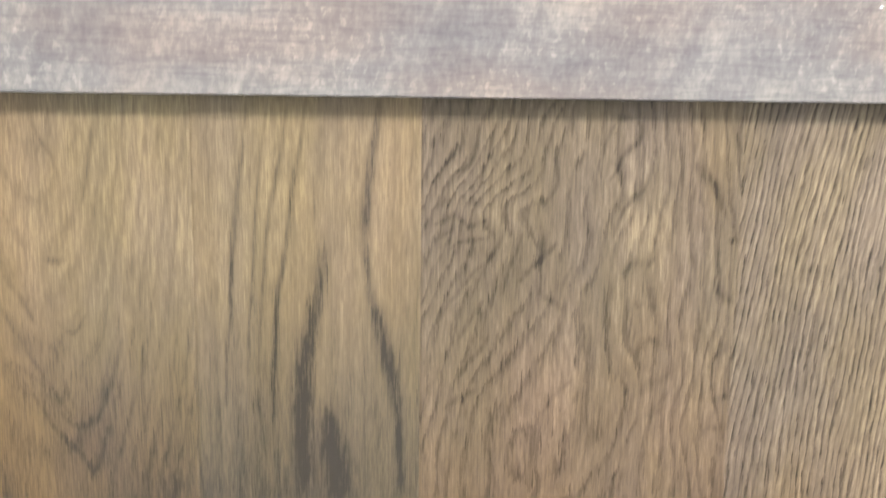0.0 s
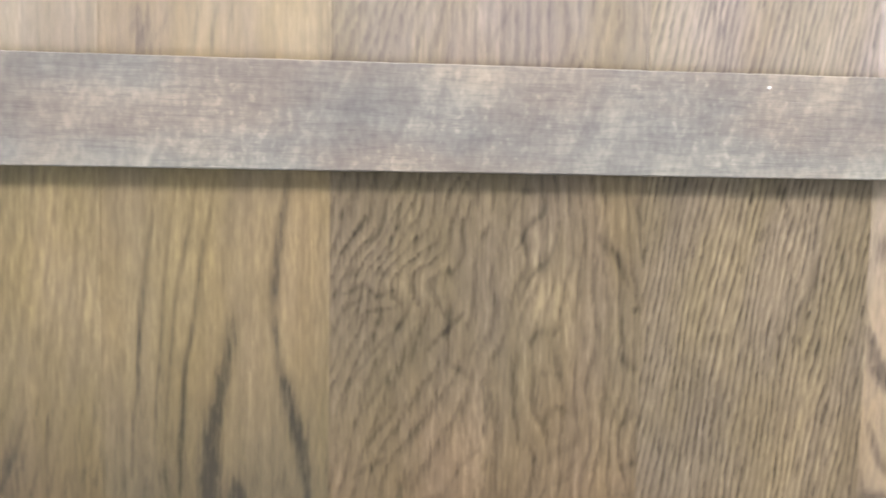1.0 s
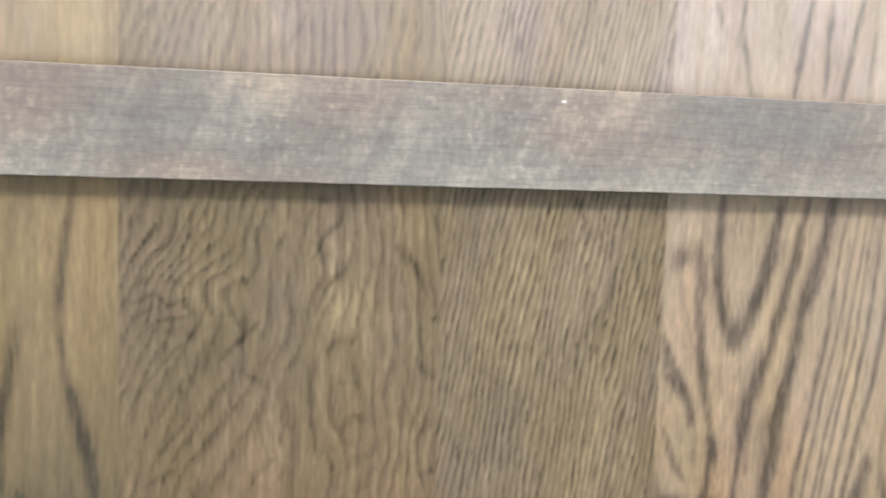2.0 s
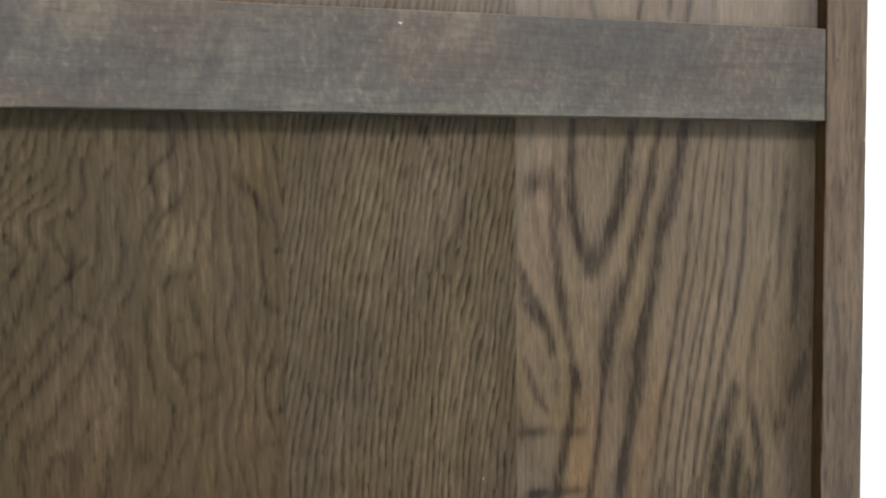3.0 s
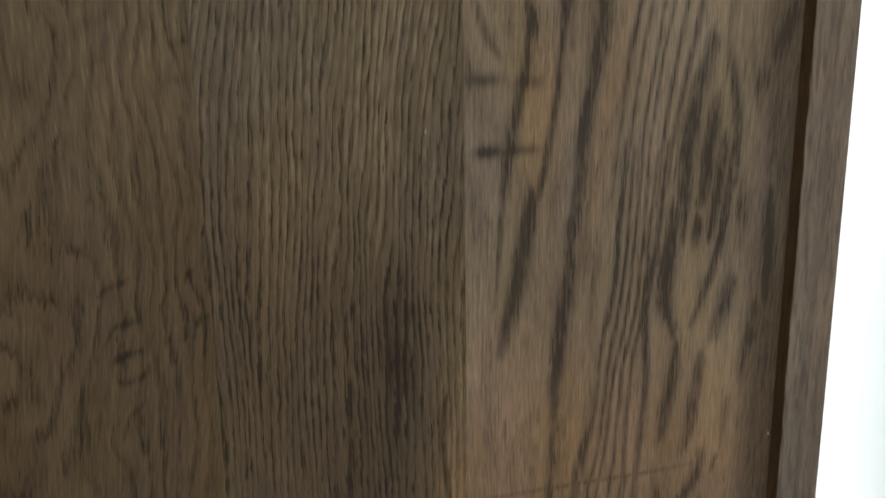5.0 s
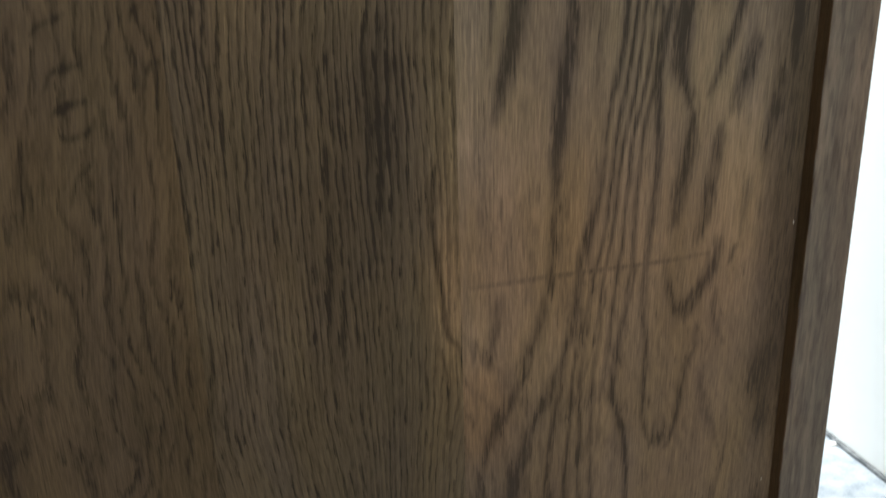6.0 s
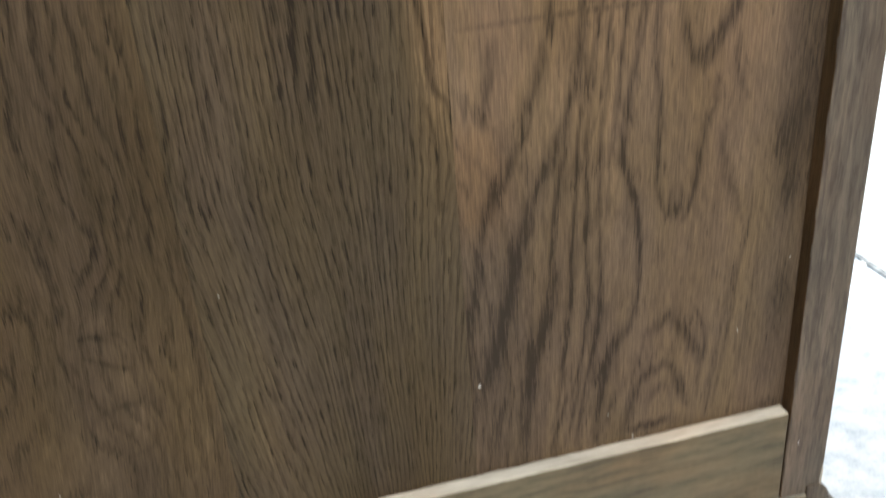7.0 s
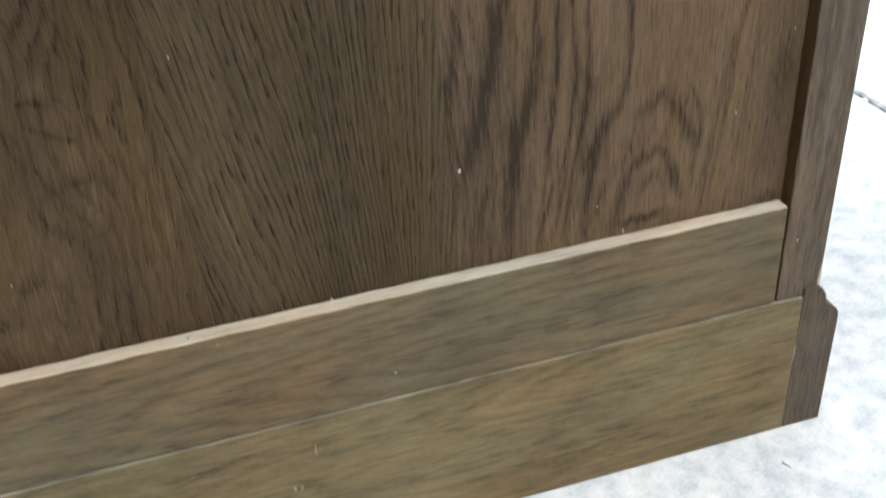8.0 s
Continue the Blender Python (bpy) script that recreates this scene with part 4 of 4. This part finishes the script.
    f.vein(0.50, 0.0025, (-0.0106, 0.4542), (-0.0098, 0.4358), (-0.0091, 0.4192), (-0.0092, 0.4047))
    f.vein(0.50, 0.0028, (-0.0139, 0.4050), (-0.0154, 0.3928), (-0.0178, 0.3805), (-0.0194, 0.3679))
    f.vein(0.75, 0.0030, (-0.0519, 0.3886), (-0.0533, 0.3739), (-0.0551, 0.3614), (-0.0567, 0.3513), (-0.0592, 0.3398))
    f.vein(0.75, 0.0033, (-0.0391, 0.3837), (-0.0405, 0.3700), (-0.0423, 0.3574), (-0.0441, 0.3446), (-0.0468, 0.3364))
    f.vein(0.45, 0.0026, (-0.0254, 0.3607), (-0.0259, 0.3503), (-0.0270, 0.3371))
    f.vein(0.55, 0.0014, (-0.0285, 0.3319), (-0.0315, 0.3241))
    f.vein(0.75, 0.0026, (-0.0367, 0.3370), (-0.0379, 0.3277), (-0.0399, 0.3204), (-0.0434, 0.3148), (-0.0471, 0.3082), (-0.0510, 0.3029))
    f.vein(0.60, 0.0023, (-0.0605, 0.3240), (-0.0583, 0.3142), (-0.0553, 0.3060), (-0.0509, 0.3020))
    f.blot(0.70, -0.0512, 0.3063, 0.0062, 0.0033)
    f.blot(0.60, -0.0397, 0.3220, 0.0051, 0.0020)
    f.vein(0.50, 0.0018, (-0.0372, 0.3139), (-0.0372, 0.3028), (-0.0339, 0.2923), (-0.0306, 0.2860))
    f.vein(0.62, 0.0023, (-0.1327, 0.3204), (-0.1336, 0.3116), (-0.1353, 0.3016), (-0.1371, 0.2915))
    f.blot(0.5, -0.1341, 0.3096, 0.0029, 0.0061)
    f.vein(0.62, 0.0025, (-0.1048, 0.2928), (-0.1078, 0.2835), (-0.1112, 0.2741), (-0.1157, 0.2658), (-0.1199, 0.2573))
    f.vein(0.65, 0.0031, (-0.1171, 0.2626), (-0.1229, 0.2484), (-0.1258, 0.2392), (-0.1278, 0.2272), (-0.1301, 0.2174), (-0.1335, 0.2050))
    f.vein(0.60, 0.0032, (-0.1301, 0.2174), (-0.1335, 0.2050), (-0.1372, 0.1923), (-0.1420, 0.1795))
    f.vein(0.55, 0.0017, (-0.1018, 0.3131), (-0.1041, 0.2969), (-0.1056, 0.2820), (-0.1080, 0.2667), (-0.1098, 0.2530), (-0.1110, 0.2412))
    f.vein(0.65, 0.0029, (-0.1110, 0.2412), (-0.1101, 0.2260), (-0.1127, 0.2110), (-0.1163, 0.2011), (-0.1200, 0.1909), (-0.1221, 0.1802), (-0.1237, 0.1661), (-0.1258, 0.1486))
    f.vein(0.62, 0.0011, (-0.0956, 0.3243), (-0.0978, 0.3064), (-0.0993, 0.2919), (-0.1007, 0.2790), (-0.1013, 0.2632), (-0.1025, 0.2469), (-0.1038, 0.2298), (-0.1035, 0.2142), (-0.1054, 0.1985), (-0.1080, 0.1824), (-0.1096, 0.1654), (-0.1137, 0.1484))
    f.vein(0.62, 0.0011, (-0.0916, 0.3218), (-0.0945, 0.3018), (-0.0967, 0.2850), (-0.0971, 0.2694), (-0.0967, 0.2554), (-0.0972, 0.2385), (-0.0967, 0.2258), (-0.0962, 0.2126), (-0.0979, 0.1968), (-0.0997, 0.1833), (-0.1031, 0.1697), (-0.1061, 0.1540))
    f.vein(0.60, 0.0011, (-0.0865, 0.3211), (-0.0890, 0.3010), (-0.0911, 0.2863), (-0.0917, 0.2685), (-0.0920, 0.2497), (-0.0914, 0.2348), (-0.0913, 0.2169), (-0.0917, 0.2009), (-0.0942, 0.1876), (-0.0977, 0.1712), (-0.1004, 0.1540), (-0.1026, 0.1407))
    f.vein(0.45, 0.0008, (-0.0814, 0.3244), (-0.0837, 0.3107), (-0.0852, 0.2962), (-0.0866, 0.2812), (-0.0875, 0.2678), (-0.0882, 0.2490))
    f.vein(0.72, 0.0016, (-0.0739, 0.3274), (-0.0769, 0.3118), (-0.0795, 0.2996), (-0.0815, 0.2870), (-0.0826, 0.2738), (-0.0817, 0.2668), (-0.0790, 0.2588), (-0.0765, 0.2512), (-0.0752, 0.2392), (-0.0743, 0.2263), (-0.0745, 0.2133), (-0.0757, 0.2028))
    f.vein(0.70, 0.0025, (-0.0753, 0.2054), (-0.0780, 0.1950), (-0.0825, 0.1905), (-0.0865, 0.1830), (-0.0895, 0.1721), (-0.0915, 0.1578), (-0.0930, 0.1412))
    f.vein(0.60, 0.0018, (-0.0689, 0.3248), (-0.0695, 0.3128), (-0.0683, 0.2980), (-0.0676, 0.2826), (-0.0678, 0.2690), (-0.0674, 0.2572), (-0.0650, 0.2471), (-0.0601, 0.2408))
    f.vein(0.60, 0.0017, (-0.0571, 0.2392), (-0.0537, 0.2450), (-0.0518, 0.2544), (-0.0507, 0.2638), (-0.0490, 0.2751), (-0.0471, 0.2828), (-0.0445, 0.2857))
    f.blot(0.65, -0.0593, 0.2441, 0.0060, 0.0027)
    f.vein(0.60, 0.0018, (-0.0590, 0.3165), (-0.0561, 0.3085), (-0.0527, 0.3047), (-0.0490, 0.3101), (-0.0448, 0.3157), (-0.0417, 0.3218))
    f.vein(0.50, 0.0012, (-0.0394, 0.3222), (-0.0368, 0.3147), (-0.0366, 0.3042), (-0.0347, 0.2931), (-0.0299, 0.2875))
    f.vein(0.50, 0.0017, (-0.0444, 0.2978), (-0.0444, 0.2875))
    f.vein(0.50, 0.0026, (-0.0398, 0.2771), (-0.0396, 0.2643), (-0.0366, 0.2542), (-0.0331, 0.2450), (-0.0299, 0.2343))
    f.blot(0.30, -0.0227, 0.2755, 0.0113, 0.0104)
    f.vein(0.50, 0.0015, (-0.0267, 0.2573), (-0.0258, 0.2424), (-0.0270, 0.2273), (-0.0298, 0.2146), (-0.0327, 0.2016), (-0.0345, 0.1909), (-0.0371, 0.1741), (-0.0391, 0.1596), (-0.0411, 0.1431))
    f.vein(0.50, 0.0012, (-0.0291, 0.2251), (-0.0297, 0.2065), (-0.0310, 0.1901), (-0.0332, 0.1732), (-0.0349, 0.1586), (-0.0366, 0.1435))
    f.vein(0.40, 0.0015, (-0.0202, 0.2233), (-0.0219, 0.1993), (-0.0239, 0.1769), (-0.0266, 0.1596))
    f.blot(0.45, -0.0075, 0.1962, 0.0063, 0.0084)
    f.vein(0.60, 0.0026, (-0.0707, 0.1877), (-0.0662, 0.1923), (-0.0597, 0.1931), (-0.0523, 0.1869), (-0.0464, 0.1757), (-0.0431, 0.1667))
    f.vein(0.55, 0.0013, (-0.0481, 0.1985), (-0.0431, 0.1854), (-0.0429, 0.1702), (-0.0455, 0.1576))
    f.vein(0.62, 0.0023, (-0.0786, 0.1435), (-0.0768, 0.1541), (-0.0736, 0.1634), (-0.0693, 0.1687), (-0.0640, 0.1712), (-0.0590, 0.1706))
    f.vein(0.62, 0.0024, (-0.0620, 0.1713), (-0.0573, 0.1676), (-0.0526, 0.1571), (-0.0489, 0.1481))
    f.vein(0.40, 0.0019, (-0.0687, 0.1521), (-0.0652, 0.1599), (-0.0615, 0.1607), (-0.0575, 0.1536))
    f.blot(0.70, -0.0677, 0.1414, 0.0129, 0.0016)
    f.vein(0.50, 0.0013, (-0.0986, 0.1871), (-0.0998, 0.1749), (-0.1023, 0.1626), (-0.1049, 0.1499), (-0.1076, 0.1395))
    f.vein(0.50, 0.0015, (-0.1054, 0.1685), (-0.1079, 0.1587), (-0.1111, 0.1487), (-0.1138, 0.1383))
    f.vein(0.45, 0.0013, (-0.0840, 0.1610), (-0.0873, 0.1511), (-0.0897, 0.1434))
    f.vein(0.45, 0.0011, (-0.0352, 0.1863), (-0.0369, 0.1663), (-0.0387, 0.1506), (-0.0404, 0.1393))
    f.blot(0.45, -0.0068, 0.1376, 0.0116, 0.0024)
    f.vein(0.45, 0.0022, (-0.1252, 0.1705), (-0.1246, 0.1574), (-0.1264, 0.1442))
    f.vein(0.45, 0.0021, (-0.1486, 0.1833), (-0.1480, 0.1682), (-0.1506, 0.1504))
    f.vein(0.40, 0.0017, (-0.1321, 0.1721), (-0.1370, 0.1603), (-0.1392, 0.1447))
    f.vein(0.88, 0.0031, (-0.1189, 0.4620), (-0.1219, 0.4463), (-0.1245, 0.4313), (-0.1270, 0.4182), (-0.1302, 0.4049), (-0.1333, 0.3925))
    f.vein(0.80, 0.0023, (-0.1456, 0.5762), (-0.1426, 0.5653), (-0.1381, 0.5567), (-0.1339, 0.5488), (-0.1302, 0.5381))
    f.vein(0.50, 0.0018, (-0.1447, 0.5376), (-0.1411, 0.5277), (-0.1386, 0.5202), (-0.1329, 0.5125))
    f.vein(0.60, 0.0016, (-0.1166, 0.7247), (-0.1162, 0.7108), (-0.1133, 0.6941), (-0.1110, 0.6839))
    f.vein(0.45, 0.0013, (-0.1297, 0.7238), (-0.1261, 0.7114))
    f.vein(0.75, 0.0016, (-0.0840, 0.7268), (-0.0872, 0.7101), (-0.0898, 0.6928), (-0.0909, 0.6844))
    f.vein(0.70, 0.0017, (-0.0744, 0.7275), (-0.0752, 0.7083), (-0.0758, 0.6865))
    f.vein(0.70, 0.0017, (-0.0591, 0.7285), (-0.0630, 0.7090), (-0.0673, 0.6844))
    f.vein(0.50, 0.0011, (-0.0522, 0.7158), (-0.0547, 0.6865))
    f.blot(0.42, -0.0144, 0.2733, 0.0093, 0.0102)
    f.blot(0.40, -0.0088, 0.2453, 0.0078, 0.0070)
    f.blot(0.35, -0.0261, 0.2954, 0.0061, 0.0049)
    f.blot(0.42, -0.0594, 0.2473, 0.0073, 0.0043)
    f.blot(0.35, -0.1331, 0.3145, 0.0047, 0.0063)
    f.vein(0.6, 0.0006, (-0.1447, 0.3279), (-0.1080, 0.3284), (-0.0700, 0.3288), (-0.0400, 0.3298))
    f.veins = f.veins * (1.0 - 0.18 * down_ramp(Z, 0.46, 0.30)) * (1 + 0.28 * blot(X, Z, -0.040, 0.415, 0.032, 0.06))
    ring = flat_sawn(X, Z, [(0.054, -0.060), (0.173, -0.063), (0.238, -0.085), (0.323, -0.122), (0.449, -0.126), (0.531, -0.119), (0.582, -0.113), (0.653, -0.104), (1.016, -0.09)],
                     [(0.000, 0.004), (0.108, 0.010), (0.141, 0.020), (0.178, 0.034), (0.216, 0.047), (0.270, 0.058), (0.355, 0.062), (0.449, 0.055), (0.531, 0.041), (0.577, 0.029), (0.602, 0.022), (0.643, 0.014), (0.735, 0.012), (1.016, 0.02)],
                     [(0, 0.009), (0.045, 0.0085), (0.062, 0.0055), (0.075, 0.004), (0.1, 0.0035), (0.3, 0.003)])
    ring = ring + wave(0.4, (60, 24), X, Z, 31)
    # Dark edge band, part stile contact shadow, painted in; ramps paint lower shade.
    stain_shade = 0.32 * np.clip((X + 0.022) / 0.012, 0, 1) * (1 - 0.8 * down_ramp(Z, 0.29, 0.21)) - 0.07 * blot(X, Z, -0.0743, 0.3703, 0.055, 0.05) - 0.06 * blot(X, Z, -0.1264, 0.3717, 0.014, 0.04) - 0.20 * blot(X, Z, -0.0328, 0.3535, 0.016, 0.04) - 0.03 + 0.08 * down_ramp(Z, 0.58, 0.46) + 0.07 * down_ramp(Z, 0.33, 0.24) + sum(k * blot(X, Z, x, z, a, b) for k, x, z, a, b in SMUDGES) + 0.12 * np.clip((0.30 - Z) / 0.085, 0, 1) * np.clip((-0.10 - X) / 0.03, 0, 1)
    warm = 0.06 + 0.16 * down_ramp(Z, 0.60, 0.54) + 0.42 * down_ramp(Z, 0.48, 0.26) + 0.40 * blot(X, Z, -0.0897, 0.3450, 0.08, 0.05) + 0.6 * blot(X, Z, -0.1180, 0.4900, 0.009, 0.035) + 0.45 * blot(X, Z, -0.0900, 0.4800, 0.006, 0.05, 0.2) + 0.7 * blot(X, Z, -0.1426, 0.2708, 0.012, 0.02) + 0.3 * blot(X, Z, -0.1333, 0.5925, 0.012, 0.03)
    return ring, 0.05 + 0.17 * np.clip((-0.065 - X) / 0.03, 0, 1), f.veins, stain_shade, warm, X - 0.02 * (Z - 0.4)


panel = adopt(tagged(new("back_panel"), "flush back panel of edge-jointed oak boards"), cabinet)
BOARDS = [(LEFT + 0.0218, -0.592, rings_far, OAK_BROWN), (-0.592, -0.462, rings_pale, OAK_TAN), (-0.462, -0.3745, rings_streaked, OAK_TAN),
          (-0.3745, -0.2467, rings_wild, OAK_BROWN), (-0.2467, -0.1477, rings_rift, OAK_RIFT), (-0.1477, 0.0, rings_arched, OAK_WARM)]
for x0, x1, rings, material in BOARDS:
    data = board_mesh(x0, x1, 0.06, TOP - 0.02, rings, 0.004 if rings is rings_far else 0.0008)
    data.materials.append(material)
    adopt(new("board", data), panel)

FRONT = -0.0071
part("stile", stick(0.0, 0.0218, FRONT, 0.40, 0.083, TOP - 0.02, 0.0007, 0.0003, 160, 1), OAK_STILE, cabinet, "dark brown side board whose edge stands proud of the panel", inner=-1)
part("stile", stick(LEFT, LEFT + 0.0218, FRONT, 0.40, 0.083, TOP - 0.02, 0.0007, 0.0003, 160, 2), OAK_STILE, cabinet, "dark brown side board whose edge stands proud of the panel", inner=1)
part("middle_rail", stick(LEFT + 0.022, -0.0008, FRONT, -0.0002, 0.6413, 0.6830, 0.0005, 0.00014, 200, 3), OAK_GREY, cabinet, "grey-washed cross rail with rubbed edges")
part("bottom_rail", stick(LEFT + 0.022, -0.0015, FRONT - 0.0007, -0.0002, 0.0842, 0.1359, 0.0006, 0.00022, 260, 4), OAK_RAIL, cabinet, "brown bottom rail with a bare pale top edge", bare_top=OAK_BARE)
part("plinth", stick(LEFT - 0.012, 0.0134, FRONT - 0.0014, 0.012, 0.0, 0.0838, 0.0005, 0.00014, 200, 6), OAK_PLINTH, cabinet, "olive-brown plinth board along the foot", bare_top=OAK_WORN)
part("top_board", stick(LEFT - 0.01, 0.031, -0.012, 0.41, TOP - 0.02, TOP, 0.002, 0.0003, 120, 7), OAK_STILE, cabinet)


def moulding(x_in, sign):
    """The side plinth: a moulded length whose sawn end shows beside the plinth board."""
    profile = [(0.0, 0.0), (0.0214, 0.0), (0.0214, 0.0655), (0.0210, 0.0690), (0.0197, 0.0715), (0.0172, 0.0738), (0.0140, 0.0762), (0.0127, 0.0790), (0.0122, 0.0822), (0.0105, 0.0850), (0.0078, 0.0880), (0.0, 0.0880)]
    bm = bmesh.new()
    loops = []
    for y in (FRONT - 0.0012, FRONT - 0.0007, 0.40):
        inset = 0.0005 if y < FRONT - 0.001 else 0.0
        loops.append([bm.verts.new((x_in + sign * (px - inset * (px > 0.01)), y, pz - inset * (pz > 0.01))) for px, pz in profile])
    for a, b in zip(loops, loops[1:]):
        for k in range(len(profile)):
            bm.faces.new((a[k], a[(k + 1) % len(a)], b[(k + 1) % len(a)], b[k]))
    bm.faces.new(loops[0])
    bm.faces.new(loops[-1])
    bmesh.ops.recalc_face_normals(bm, faces=bm.faces)
    return bm


part("side_plinth", moulding(0.0136, 1), OAK_END, cabinet, "dark sawn end of the moulded side plinth")
part("side_plinth", moulding(LEFT - 0.0122, -1), OAK_END, cabinet, "dark sawn end of the moulded side plinth")


def fleck(x, y, z, a, b, lean, seed):
    """A dried crumb of white paint on a face that looks along -y."""
    bm = bmesh.new()
    r = random.Random(seed)
    ring = [bm.verts.new((0, 0, 0)) for _ in range(9)]
    for k, v in enumerate(ring):
        u, s = 2 * math.pi * k / 9, r.uniform(0.7, 1.2)
        px, pz = a * s * math.cos(u), b * s * math.sin(u)
        v.co = (x + px * math.cos(lean) - pz * math.sin(lean), y, z + px * math.sin(lean) + pz * math.cos(lean))
    peak = bm.verts.new((x, y - min(a, b) * 0.6, z))
    for k in range(9):
        bm.faces.new((ring[k], ring[(k + 1) % 9], peak))
    return bm


for i, (x, y, z, a, b, lean, white) in enumerate([
        (-0.1991, -0.0072, 0.6775, 0.0007, 0.0006, 0.2, True), (-0.1440, -0.0001, 0.1816, 0.0007, 0.0008, 0.0, True), (0.0059, -0.0072, 0.1168, 0.0003, 0.0010, -0.1, True),
        (-0.0753, -0.0004, 0.1374, 0.0005, 0.0016, 0.1, False), (-0.1806, -0.0079, 0.0976, 0.0008, 0.0007, 0.3, False), (-0.2197, -0.0086, 0.0660, 0.0003, 0.0032, -0.08, False),
        (-0.2322, -0.0086, 0.0466, 0.0008, 0.0016, 0.1, False), (-0.2290, -0.0086, 0.0461, 0.0006, 0.0014, -0.1, False), (-0.3108, -0.0001, 0.1724, 0.0003, 0.0008, 0.1, False),
        (-0.2382, -0.0001, 0.2447, 0.0003, 0.0008, 0.0, False), (-0.0021, -0.0001, 0.3392, 0.0003, 0.0008, 0.0, True), (0.0210, -0.0072, 0.6327, 0.0005, 0.0012, 0.0, True),
        (-0.2472, -0.0079, 0.1325, 0.0003, 0.0006, 0.0, False), (-0.0271, -0.0001, 0.1822, 0.0004, 0.0009, 0.2, False), (-0.0871, -0.0001, 0.1522, 0.0004, 0.0006, 0.2, False),
        (0.0131, -0.0086, 0.0500, 0.0004, 0.0070, -0.05, False), (-0.1631, -0.0001, 0.4860, 0.0003, 0.0009, -0.1, False), (-0.0049, -0.0001, 0.2137, 0.0004, 0.0007, 0.0, False),
        (-0.2574, -0.0050, 0.1368, 0.0006, 0.0012, -0.3, True), (-0.2006, -0.0010, 0.1366, 0.0005, 0.0008, 0.2, True)]):
    part("paint_fleck", fleck(x, y, z, a, b, lean, i), PAINT_WHITE if white else PAINT_DIM, cabinet, "tiny fleck of white paint")


part("nail_hole", fleck(0.0056, -0.0072, 0.6690, 0.0004, 0.0011, 0.15, 40), HOLE, cabinet, "small dark nail hole")
part("chipped_edge", fleck(0.0211, -0.0072, 0.0930, 0.0008, 0.0065, -0.05, 41), OAK_BARE, cabinet, "pale chipped edge of bare wood")


def splinter():
    bm = bmesh.new()
    bmesh.ops.create_cone(bm, segments=6, radius1=0.0006, radius2=0.0002, depth=0.0052, cap_ends=True)
    for v in bm.verts:
        v.co = (v.co.z * 0.45 + v.co.x * 0.3, v.co.y - v.co.z * 0.85, v.co.x * 0.5 + 0.0008)
    return bm


chip = tagged(mesh_object("wood_splinter", splinter(), SPLINTER), "tiny dark wood splinter lying on the pale floor", "debris")
chip.location = (0.0011, -0.0325, 0.0)


def crumb():
    bm = bmesh.new()
    bmesh.ops.create_icosphere(bm, subdivisions=2, radius=0.0035)
    for v in bm.verts:
        n = noise.noise(v.co * 700)
        v.co = (v.co.x * (1.3 + 0.3 * n), v.co.y * (1 + 0.3 * n), max(0.0, v.co.z * 0.6 + 0.0012))
    return bm


bit = tagged(mesh_object("plaster_crumb", crumb(), WALL_WHITE), "small white plaster crumb on the floor by the wall", "debris")
bit.location = (0.2865, 0.300, 0.0)
